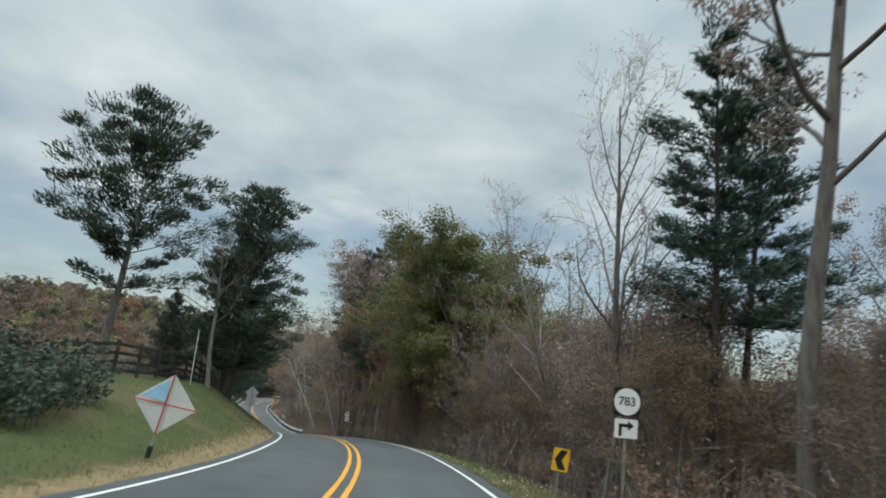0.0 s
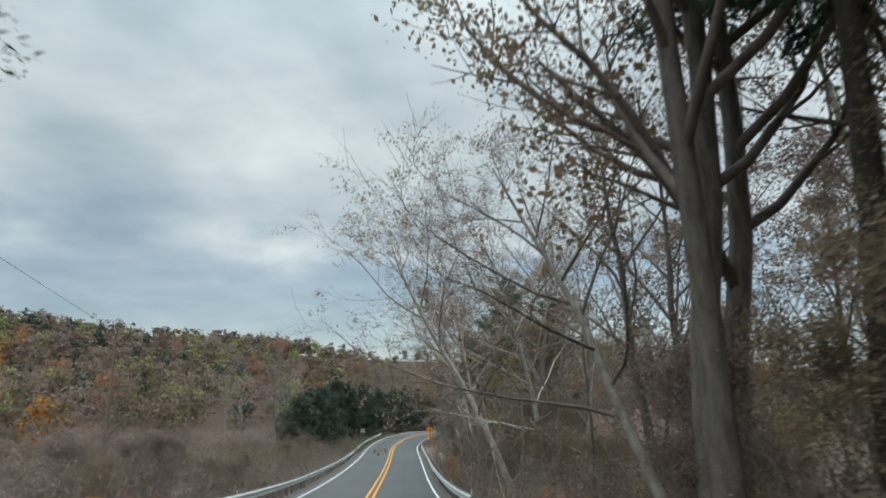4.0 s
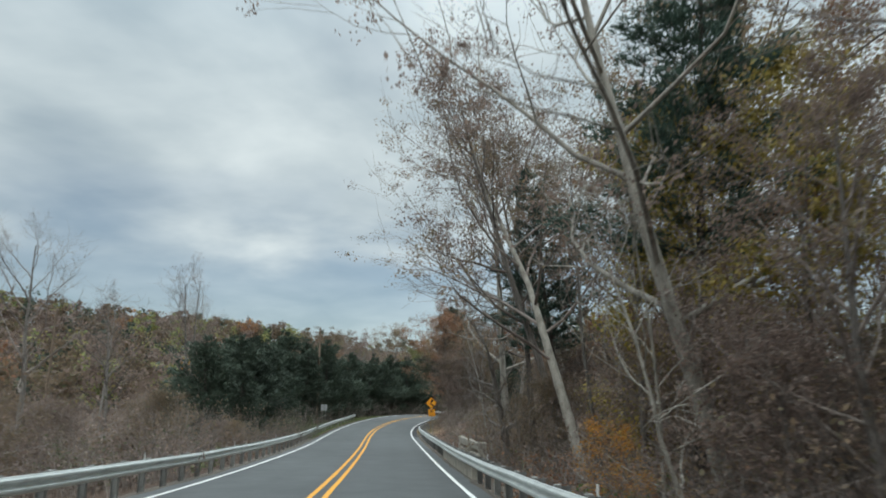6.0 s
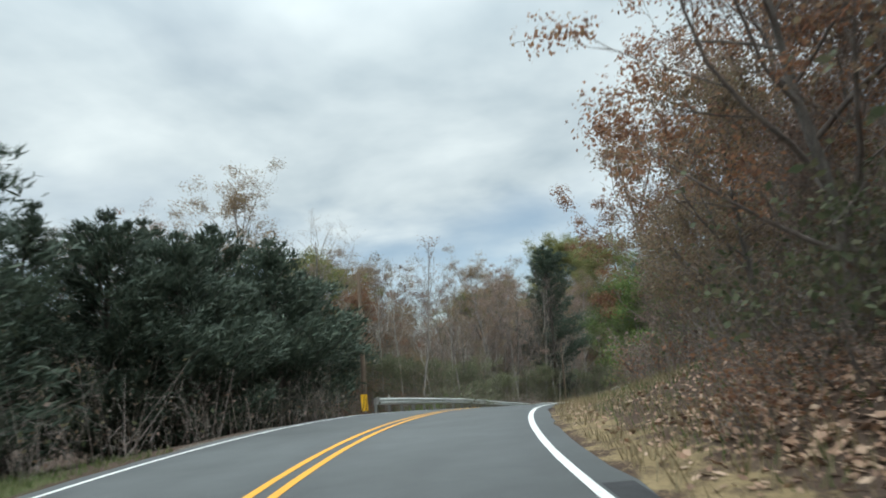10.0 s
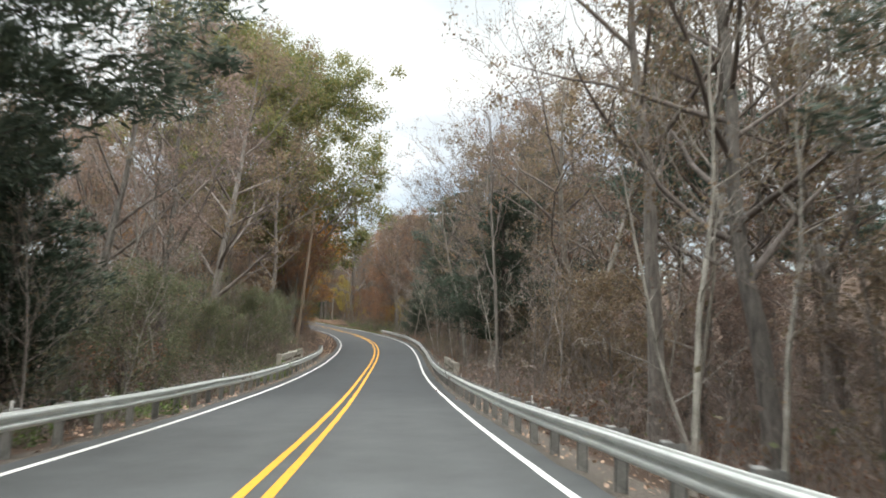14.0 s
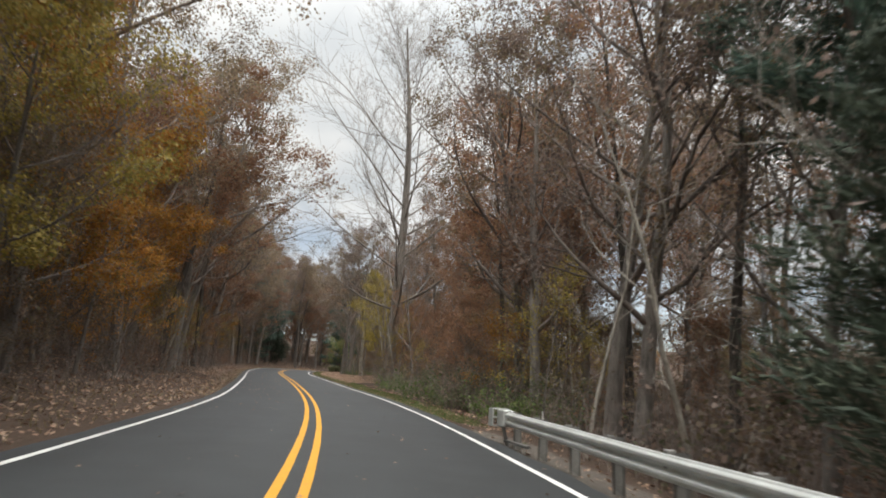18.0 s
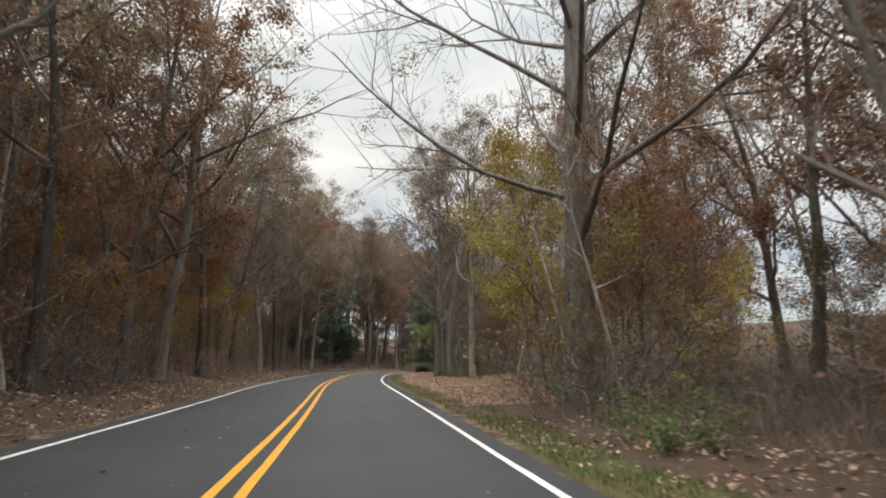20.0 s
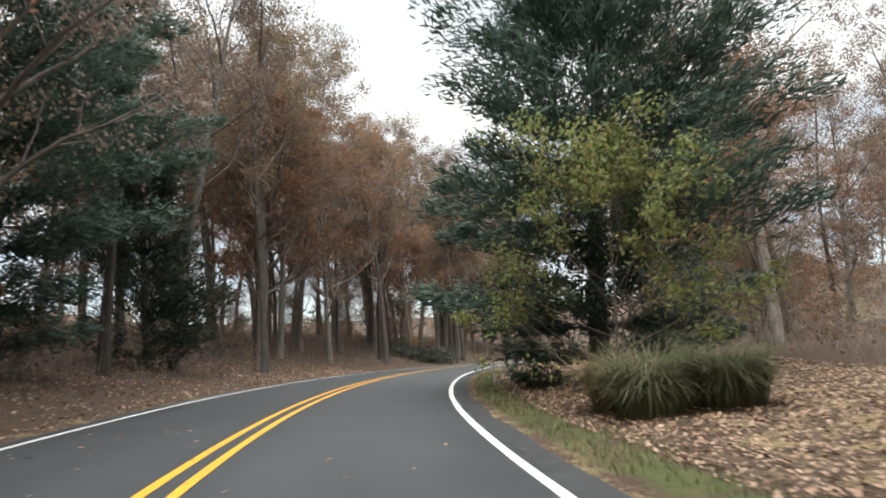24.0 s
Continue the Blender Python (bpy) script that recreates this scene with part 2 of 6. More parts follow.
def ground_material():
    """Leaf litter and soil, with green and dry grass and bare gravel where the attributes say so."""
    s = Shader("woodland_floor", 0.95, spec=0.1)
    w = s.place(True)
    tight, mid, broad = s.noise(w, 16.0, 5.0, 0.7), s.noise(w, 2.2, 5.0), s.noise(w, 0.25, 3.0)
    litter = s.ramp(tight, (0.3, (0.045, 0.033, 0.026)), (0.5, (0.078, 0.052, 0.039)), (0.62, (0.118, 0.077, 0.056)), (0.74, (0.175, 0.118, 0.084)))
    litter = s.mix(s.ramp(mid, (0.4, (0, 0, 0)), (0.65, (0.6, 0.6, 0.6))), litter, (0.075, 0.057, 0.045))
    green = s.ramp(s.math("ADD", s.math("MULTIPLY", tight, 0.5), s.math("MULTIPLY", mid, 0.5)), (0.3, (0.042, 0.052, 0.022)), (0.7, (0.10, 0.11, 0.045)))
    green = s.mix(s.ramp(broad, (0.48, (0, 0, 0)), (0.66, (0.75, 0.75, 0.75))), green, (0.135, 0.105, 0.058))
    dry = s.ramp(s.math("ADD", s.math("MULTIPLY", tight, 0.6), s.math("MULTIPLY", mid, 0.4)), (0.3, (0.12, 0.085, 0.045)), (0.7, (0.33, 0.25, 0.14)))
    stones = s.ramp(tight, (0.3, (0.05, 0.042, 0.036)), (0.7, (0.2, 0.175, 0.15)))
    c = litter
    for key, col in (("dry", dry), ("green", green), ("gravel", stones)):
        a = s.n.new("ShaderNodeAttribute")
        a.attribute_name = key
        edge = s.math("ADD", a.outputs["Fac"], s.math("MULTIPLY", s.math("SUBTRACT", s.math("ADD", s.math("MULTIPLY", mid, 0.6), s.math("MULTIPLY", tight, 0.4)), 0.5), 1.6))
        c = s.mix(s.ramp(edge, (0.42, (0, 0, 0)), (0.58, (1, 1, 1))), c, col)
    return s.colour(c).bump(tight, 0.8, 0.05).m


ASPHALT = asphalt_material()
FRESH_ASPHALT = surface("fresh_dark_asphalt", (0.022, 0.022, 0.023), (0.05, 0.05, 0.052), 3.0, 0.85, bump=0.5, world=True)
YELLOW_PAINT = paint_material("yellow_road_paint", (0.72, 0.34, 0.03), 0.35)
WHITE_PAINT = paint_material("white_road_paint", (0.72, 0.72, 0.69), 0.3)
GROUND = ground_material()
STEEL = surface("galvanised_steel", (0.52, 0.54, 0.52), (0.76, 0.78, 0.75), 2.0, 0.40, 0.65, 0.2, (1, 1, 1))
POST_STEEL = surface("weathered_steel_post", (0.13, 0.13, 0.125), (0.30, 0.30, 0.285), 4.0, 0.65, 0.3, 0.2, vary=0.25)
CONCRETE = surface("weathered_concrete", (0.20, 0.185, 0.16), (0.42, 0.39, 0.33), 2.5, 0.9, bump=0.5, distance=0.015)
BARK_GREY = surface("grey_bark", (0.085, 0.077, 0.07), (0.29, 0.262, 0.235), 3.0, 0.95, bump=0.9, squash=(3, 3, 0.6), distance=0.03, vary=0.3)
BARK_DARK = surface("dark_bark", (0.045, 0.04, 0.036), (0.13, 0.113, 0.098), 3.0, 0.95, bump=0.9, squash=(3, 3, 0.6), distance=0.03, vary=0.3)
BARK_PALE = surface("pale_sycamore_bark", (0.13, 0.118, 0.10), (0.43, 0.40, 0.35), 2.2, 0.85, bump=0.4, squash=(2, 2, 0.8), vary=0.15)
TWIG = surface("brown_grey_twigs", (0.09, 0.075, 0.067), (0.27, 0.23, 0.205), 2.0, 0.95, bump=0.0, vary=0.3)
WOOD_POLE = surface("weathered_utility_pole", (0.10, 0.072, 0.052), (0.24, 0.18, 0.135), 2.0, 0.9, bump=0.6, squash=(8, 8, 0.4))
FENCE_WOOD = surface("dark_brown_fence_boards", (0.022, 0.018, 0.015), (0.06, 0.05, 0.042), 2.0, 0.85, bump=0.5, squash=(1, 1, 4), vary=0.2)
SIGN_BACK = surface("bare_aluminium_sign_back", (0.30, 0.31, 0.32), (0.44, 0.45, 0.46), 3.0, 0.45, 0.4, 0.1)
SIGN_WHITE = surface("white_sign_sheeting", (0.66, 0.66, 0.64), (0.78, 0.78, 0.76), 3.0, 0.5, bump=0.05)
SIGN_BLACK = surface("black_sign_print", (0.010, 0.010, 0.011), (0.022, 0.022, 0.023), 5.0, 0.6, bump=0.05)
SIGN_YELLOW = surface("yellow_sign_sheeting", (0.66, 0.37, 0.02), (0.80, 0.47, 0.03), 3.0, 0.5, bump=0.05)
SIGN_AMBER = surface("amber_sign_sheeting", (0.62, 0.24, 0.012), (0.74, 0.32, 0.02), 3.0, 0.5, bump=0.05)
SIGN_GREEN = surface("green_sign_sheeting", (0.0, 0.10, 0.065), (0.01, 0.16, 0.10), 3.0, 0.5, bump=0.05)
RED_TAPE = surface("red_tape", (0.36, 0.03, 0.02), (0.5, 0.06, 0.04), 4.0, 0.6, bump=0.05)
BLUE_TAPE = surface("faded_blue_sheeting", (0.20, 0.42, 0.60), (0.34, 0.56, 0.72), 4.0, 0.6, bump=0.05)
REFLECTOR = surface("white_delineator_plastic", (0.62, 0.62, 0.6), (0.8, 0.8, 0.78), 6.0, 0.4, bump=0.05)
ORANGE_POST = surface("faded_orange_marker_plastic", (0.42, 0.16, 0.05), (0.6, 0.26, 0.1), 5.0, 0.6, bump=0.1)
WIRE = surface("black_cable", (0.012, 0.012, 0.013), (0.03, 0.03, 0.03), 5.0, 0.6, bump=0.0)

LEAF = {
    "oak_green": leaves("yellow_green_oak_leaves", (0.11, 0.13, 0.055), (0.18, 0.20, 0.08), (0.25, 0.25, 0.10), (0.29, 0.23, 0.09), sheer=0.45),
    "green": leaves("green_leaves", (0.075, 0.12, 0.04), (0.14, 0.20, 0.065), (0.21, 0.27, 0.09), sheer=0.45),
    "lime": leaves("light_yellow_green_leaves", (0.14, 0.19, 0.065), (0.22, 0.275, 0.10), (0.30, 0.34, 0.13), (0.35, 0.26, 0.095), sheer=0.5),
    "cedar": leaves("dark_cedar_sprays", (0.034, 0.05, 0.036), (0.052, 0.07, 0.05), (0.074, 0.092, 0.063), sheer=0.15, rough=0.7),
    "pine": leaves("blue_green_pine_needles", (0.038, 0.066, 0.054), (0.064, 0.10, 0.077), (0.095, 0.135, 0.102), sheer=0.25, rough=0.6),
    "russet": leaves("russet_leaves", (0.15, 0.088, 0.062), (0.25, 0.13, 0.083), (0.32, 0.172, 0.10), (0.24, 0.165, 0.095), sheer=0.5),
    "orange": leaves("orange_leaves", (0.25, 0.11, 0.035), (0.44, 0.19, 0.04), (0.52, 0.27, 0.06), (0.22, 0.17, 0.055), sheer=0.5),
    "yellow": leaves("yellow_leaves", (0.19, 0.16, 0.05), (0.34, 0.26, 0.07), (0.42, 0.31, 0.08), (0.15, 0.16, 0.05)),
    "brown": leaves("brown_oak_leaves", (0.13, 0.102, 0.075), (0.21, 0.155, 0.107), (0.285, 0.20, 0.13), (0.18, 0.167, 0.095), sheer=0.5),
    "dusk": leaves("dull_purple_brown_leaves", (0.15, 0.115, 0.098), (0.24, 0.18, 0.152), (0.32, 0.235, 0.19), sheer=0.5),
    "bush": leaves("dull_green_brush_leaves", (0.075, 0.09, 0.05), (0.12, 0.135, 0.075), (0.17, 0.18, 0.10), (0.16, 0.135, 0.09), sheer=0.4),
    "straw": leaves("straw_grass", (0.20, 0.155, 0.09), (0.31, 0.25, 0.15), (0.38, 0.32, 0.20)),
    "grass": leaves("green_grass_blades", (0.06, 0.085, 0.03), (0.105, 0.14, 0.05), (0.16, 0.17, 0.075)),
    "litter": leaves("fallen_leaves", (0.18, 0.108, 0.075), (0.32, 0.195, 0.13), (0.43, 0.28, 0.195), (0.50, 0.36, 0.26), sheer=0.1),
}


# ---- mesh helpers ----
def part(name, bm, material, parent, label=""):
    """Links a bmesh as one mesh object under a thing or a part."""
    me = bpy.data.meshes.new(name)
    bm.to_mesh(me)
    bm.free()
    me.materials.append(material)
    ob = new(name, me)
    ob.parent = parent
    if label:
        ob["label"] = label
    return ob


def shared(name, me, parent, m=None, label=""):
    ob = new(name, me)
    ob.parent = parent
    if m is not None:
        ob.matrix_local = m
    if label:
        ob["label"] = label
    return ob


def mesh(name, verts, faces, material, smooth=False):
    me = bpy.data.meshes.new(name)
    me.from_pydata([tuple(v) for v in verts], [], faces)
    me.materials.append(material)
    if smooth:
        me.polygons.foreach_set("use_smooth", [True] * len(me.polygons))
    me.update()
    return me


def quads_mesh(name, corners, material):
    """Loose quads (n x 4 x 3)."""
    n = len(corners)
    me = bpy.data.meshes.new(name)
    me.vertices.add(n * 4)
    me.vertices.foreach_set("co", np.asarray(corners, dtype=np.float32).ravel())
    me.loops.add(n * 4)
    me.loops.foreach_set("vertex_index", np.arange(n * 4, dtype=np.int32))
    me.polygons.add(n)
    me.polygons.foreach_set("loop_start", np.arange(0, n * 4, 4, dtype=np.int32))
    me.materials.append(material)
    me.update(calc_edges=True)
    return me


def box(bm, size, at=(0, 0, 0), bevel=0.0, turn=None):
    m = Matrix.Translation(at) @ (turn if turn is not None else Matrix()) @ Matrix.Diagonal((*size, 1))
    made = bmesh.ops.create_cube(bm, size=1.0, matrix=m)
    if bevel:
        edges = list({e for v in made["verts"] for e in v.link_edges})
        bmesh.ops.bevel(bm, geom=edges, offset=bevel, segments=1, affect="EDGES")
    return bm


def rod(bm, r0, r1, a, b, sides=10):
    a, b = Vector(a), Vector(b)
    d = b - a
    m = Matrix.Translation((a + b) / 2) @ d.to_track_quat("Z", "Y").to_matrix().to_4x4()
    bmesh.ops.create_cone(bm, cap_ends=True, segments=sides, radius1=r0, radius2=r1, depth=d.length, matrix=m)
    return bm


def plate(bm, outline, thick, y=0.0, bevel=0.0):
    """A flat plate in the xz plane from an outline, thick along y."""
    front = [bm.verts.new((x, y - thick / 2, z)) for x, z in outline]
    rear = [bm.verts.new((x, y + thick / 2, z)) for x, z in outline]
    bm.faces.new(front)
    bm.faces.new(rear[::-1])
    n = len(outline)
    for i in range(n):
        bm.faces.new((front[i], rear[i], rear[(i + 1) % n], front[(i + 1) % n]))
    bmesh.ops.recalc_face_normals(bm, faces=bm.faces)
    return bm


def rounded(w, h, r, cx=0.0, cz=0.0, seg=4):
    out = []
    for qx, qz, a0 in ((1, 1, 0), (-1, 1, 90), (-1, -1, 180), (1, -1, 270)):
        for k in range(seg + 1):
            a = radians(a0 + 90 * k / seg)
            out.append((cx + qx * (w / 2 - r) + r * math.cos(a), cz + qz * (h / 2 - r) + r * math.sin(a)))
    return out


def thing(name, m, label, category, group="", kind=""):
    ob = new(name)
    ob.empty_display_size = 0.2
    ob.matrix_world = m
    return tagged(ob, label, category, group, kind)


def ribbon(name, s0, s1, lat0, lat1, up, material, step=1.0, cols=1, wobble=0.0, seed=1):
    """A strip that follows the road between two offsets from its centre line."""
    n = max(2, int((s1 - s0) / step) + 1)
    rng = np.random.RandomState(seed)
    verts, across = [], []
    for i in range(n):
        s = s0 + (s1 - s0) * i / (n - 1)
        for j in range(cols + 1):
            lat = lat0 + (lat1 - lat0) * j / cols
            if wobble and j in (0, cols):
                lat += rng.uniform(-wobble, wobble)
            verts.append(on_road(s, lat, up))
            across.append(lat)
    w = cols + 1
    faces = [(i * w + j, i * w + j + 1, (i + 1) * w + j + 1, (i + 1) * w + j) for i in range(n - 1) for j in range(cols)]
    me = mesh(name, verts, faces, material, True)
    me.attributes.new("across", "FLOAT", "POINT").data.foreach_set("value", across)
    return new(name, me)


# ---- the ground: heights beside the road, by station, at these distances from the asphalt's edge ----
OUT = (0.0, 1.2, 4.0, 9.0, 20.0, 42.0)
LEFT_RISE = ((-60, 0, .1, .3, .6, 1, 3), (-25, 0, .1, .35, .6, 1, 2), (-6, 0, .15, .6, 1.2, 2, 3), (6, 0, .6, 2.2, 2.6, 2.8, 3), (18, 0, .8, 2.6, 3.0, 3.0, 3), (40, 0, .8, 2.6, 2.9, 2.8, 2.4),
             (57, 0, .7, 2.2, 2.4, 1.6, 0), (66, 0, .4, 1.3, 1.2, 0, -1), (74, 0, -.2, -.6, -1.5, -2, -2.5), (130, 0, -.2, -.8, -1.4, -1.6, -1), (165, 0, 0, .1, .2, .2, .5),
             (185, 0, -.1, -.4, -.8, -1, 0), (285, 0, -.2, -.8, -1.2, -1.2, 0), (304, 0, 0, .9, 2.4, 5, 8), (340, 0, .1, .5, 1.8, 4.5, 8), (500, 0, .1, .5, 1.6, 4, 7))
RIGHT_RISE = ((-60, 0, -.1, -.4, -1, -1.5, -2), (30, 0, -.1, -.6, -1.5, -2.5, -3), (60, 0, -.2, -.8, -1.2, -1, 0), (80, 0, -.3, -1, -1.5, -1, 0),
              (140, 0, -.3, -1.2, -1.8, -1, 1), (154, 0, 0, .6, 1.6, 2.5, 4), (182, 0, .1, 1.2, 2.6, 4, 6), (200, 0, .05, .4, 1, 2, 4), (222, 0, -.1, -.2, -.2, .5, 3),
              (235, 0, -.3, -1, -1.6, -1, 2), (330, 0, -.3, -1, -1.5, -1, 1), (350, 0, -.1, -.4, -.6, 0, 1), (385, 0, .05, .2, .5, 1.2, 3), (500, 0, .05, .25, .6, 1.2, 3))


def rise(s, lat):
    """Height of the ground over the road's own plane."""
    d = abs(lat) - EDGE
    if d <= 0:
        return -0.05
    table = LEFT_RISE if lat < 0 else RIGHT_RISE
    keys = [r[0] for r in table]
    row = [float(np.interp(s, keys, [r[k + 1] for r in table])) for k in range(len(OUT))]
    bumps = 0.10 * min(1.0, d / 2.5) * noise.noise((s * 0.35, lat * 0.35, 3.0)) + 0.3 * min(1.0, d / 12) * noise.noise((s * 0.08, lat * 0.08, 8.0))
    return float(np.interp(d, OUT, row)) + bumps - 0.03


def on_ground(s, lat, up=0.0):
    return on_road(s, lat, rise(s, lat) + up)


def bell(x, a, b, soft):
    return max(0.0, min(1.0, (x - a) / soft + 0.5)) * max(0.0, min(1.0, (b - x) / soft + 0.5))


def cover_of(s, lat):
    """Shares of dry grass, green grass and gravel."""
    d = abs(lat) - EDGE
    dry = green = gravel = 0.0
    if lat < 0:
        green = max(bell(s, -80, 66, 6) * bell(d, 0.8, 30, 2.0), bell(s, 148, 182, 6) * bell(d, 0.3, 4, 1.5) * 0.9)
        dry = max(bell(s, -80, 66, 6) * bell(d, -1, 1.6, 1.2) * 0.9, bell(s, 325, 352, 8) * bell(d, 0.8, 7, 2) * 0.3, bell(s, 352, 520, 8) * bell(d, -1, 0.9, 1.0) * 0.4)
        gravel = bell(s, 66, 148, 4) * bell(d, -1, 1.2, 1.0) + bell(s, 184, 305, 4) * bell(d, -1, 0.9, 1.0)
    else:
        green = max(bell(s, -80, 50, 8) * bell(d, 0.2, 2.6, 1.4), bell(s, 346, 376, 6) * bell(d, 0.1, 1.6, 0.8), bell(s, 385, 520, 6) * bell(d, 0.2, 1.1, 0.8) * 0.75, bell(s, 205, 226, 6) * bell(d, 0.8, 3, 1.5) * 0.7)
        dry = max(bell(s, 152, 190, 5) * bell(d, -0.2, 1.3, 1.0) * 0.6, bell(s, 190, 226, 5) * bell(d, -0.2, 3.0, 1.4) * 0.85, bell(s, 346, 520, 5) * bell(d, -1, 1.0, 1.0) * 0.45, bell(s, 384, 480, 8) * bell(d, 0.8, 8.5, 2.5) * 0.45)
        gravel = bell(s, 60, 154, 4) * bell(d, -1, 1.5, 1.0) + bell(s, 228, 344, 4) * bell(d, -1, 1.7, 1.0)
    return dry, green, gravel


def build_ground():
    lats = sorted({x * k for k in (-1, 1) for x in (3.9, 4.15, 4.5, 5, 5.6, 6.3, 7.1, 8, 9, 10.2, 11.6, 13.4, 15.6, 18.5, 22, 26, 31, 37, 44)} | {0.0})
    stations = np.arange(-56, 560, 2.0)
    verts, shares = [], []
    for s in stations:
        for lat in lats:
            verts.append(on_ground(s, lat))
            shares.append(cover_of(s, lat))
    w = len(lats)
    faces = [(i * w + j, i * w + j + 1, (i + 1) * w + j + 1, (i + 1) * w + j) for i in range(len(stations) - 1) for j in range(w - 1)]
    # beyond the verge the land goes on to the horizon, rising into low wooded hills
    line = np.stack([ROAD_X, ROAD_Y, ROAD_Z], 1)[::6]
    cells = np.unique(np.concatenate([np.arange(-420, 421, 20.0), [-2600, -1600, -1000, -650, 650, 1000, 1600, 2600]]))
    base, m = len(verts), len(cells)
    for gy in cells:
        for gx in cells:
            d2 = ((line[:, :2] - (gx, gy + 230)) ** 2).sum(1)
            k = int(d2.argmin())
            verts.append((gx, gy + 230, land(math.sqrt(d2[k]), line[k, 2], gx, gy + 230)))
            shares.append((0.0, 0.0, 0.0))
    faces += [(base + i * m + j, base + i * m + j + 1, base + (i + 1) * m + j + 1, base + (i + 1) * m + j) for i in range(m - 1) for j in range(m - 1)]
    me = mesh("ground", verts, faces, GROUND, True)
    for k, key in enumerate(("dry", "green", "gravel")):
        me.attributes.new(key, "FLOAT", "POINT").data.foreach_set("value", [c[k] for c in shares])
    return tagged(new("ground", me), "rolling woodland floor of brown leaf litter with grassy verges", "ground", kind="structure")


def land(d, z, x, y):
    """The height of the wider land, d metres from the road."""
    low = z - 4.0 + 3.2 * max(0.0, min(1.0, (d - 34) / 20)) 
    t = max(0.0, min(1.0, (d - 60) / 190))
    return low + 36 * t * t * (3 - 2 * t) + 2.5 * noise.noise((x * 0.01, y * 0.01, 0.0)) * t


build_ground()
START, END = -54.0, 545.0
road = tagged(ribbon("road", START, END, -EDGE, EDGE, 0.0, ASPHALT, 1.0, 16, 0.06), "worn grey asphalt two-lane country road", "road", kind="structure")
rows_ = len(road.data.vertices) // 17
# share of the darker asphalt colour, rising from station 258 to 272
darker = [max(0.0, min(1.0, (START + (END - START) * i / (rows_ - 1) - 258) / 14)) for i in range(rows_) for _ in range(17)]
road.data.attributes.new("later", "FLOAT", "POINT").data.foreach_set("value", darker)
for k, (lat, wide, paint, label) in enumerate(((-0.17, 0.13, YELLOW_PAINT, "solid yellow centre line"), (0.17, 0.13, YELLOW_PAINT, "solid yellow centre line"),
                                               (-LANE, 0.12, WHITE_PAINT, "solid white edge line"), (LANE, 0.12, WHITE_PAINT, "solid white edge line"))):
    tagged(ribbon("road_marking", START, END, lat - wide / 2, lat + wide / 2, 0.006, paint, 1.0, 1, 0.006, 5 + k), label + " painted on the asphalt", "road marking", kind="structure")

for s0, s1 in ((148, 176), (384, 490)):
    tagged(ribbon("asphalt_edge", s0, s1, LANE + 0.10, EDGE + 0.02, 0.004, FRESH_ASPHALT, 1.0, 2, 0.06), "dark fresh asphalt strip along the road edge", "road edge", kind="structure")


# ---- guardrails ----
def w_profile():
    half = [(0.0, 0.156), (0.018, 0.148), (0.030, 0.128), (0.074, 0.108), (0.083, 0.094), (0.083, 0.064), (0.074, 0.050), (0.020, 0.030), (0.006, 0.012), (0.004, 0.0)]
    face = half + [(d, -z) for d, z in half[-2::-1]]
    return face + [(d - 0.006, z) for d, z in face[::-1]]


PROFILE = w_profile()
POST_GAP = 1.68


def post_mesh():
    bm = bmesh.new()
    for x, y, w, d in ((0, 0.0, 0.10, 0.008), (0, 0.146, 0.10, 0.008), (0, 0.073, 0.007, 0.138)):
        box(bm, (w, d, 1.55), (x, y, -0.085))
    me = bpy.data.meshes.new("post")
    bm.to_mesh(me)
    bm.free()
    me.materials.append(POST_STEEL)
    return me


def block_mesh():
    me = bpy.data.meshes.new("spacer_block")
    bm = box(bmesh.new(), (0.10, 0.12, 0.34), (0, 0, 0), 0.012)
    bm.to_mesh(me)
    bm.free()
    me.materials.append(POST_STEEL)
    return me


def reflector_mesh():
    me = bpy.data.meshes.new("reflector")
    bm = box(bmesh.new(), (0.075, 0.012, 0.15), (0, 0, 0.07), 0.006)
    box(bm, (0.03, 0.03, 0.03), (0, 0.01, -0.01))
    bm.to_mesh(me)
    bm.free()
    me.materials.append(REFLECTOR)
    return me


POST, BLOCK, DELINEATOR = post_mesh(), block_mesh(), reflector_mesh()


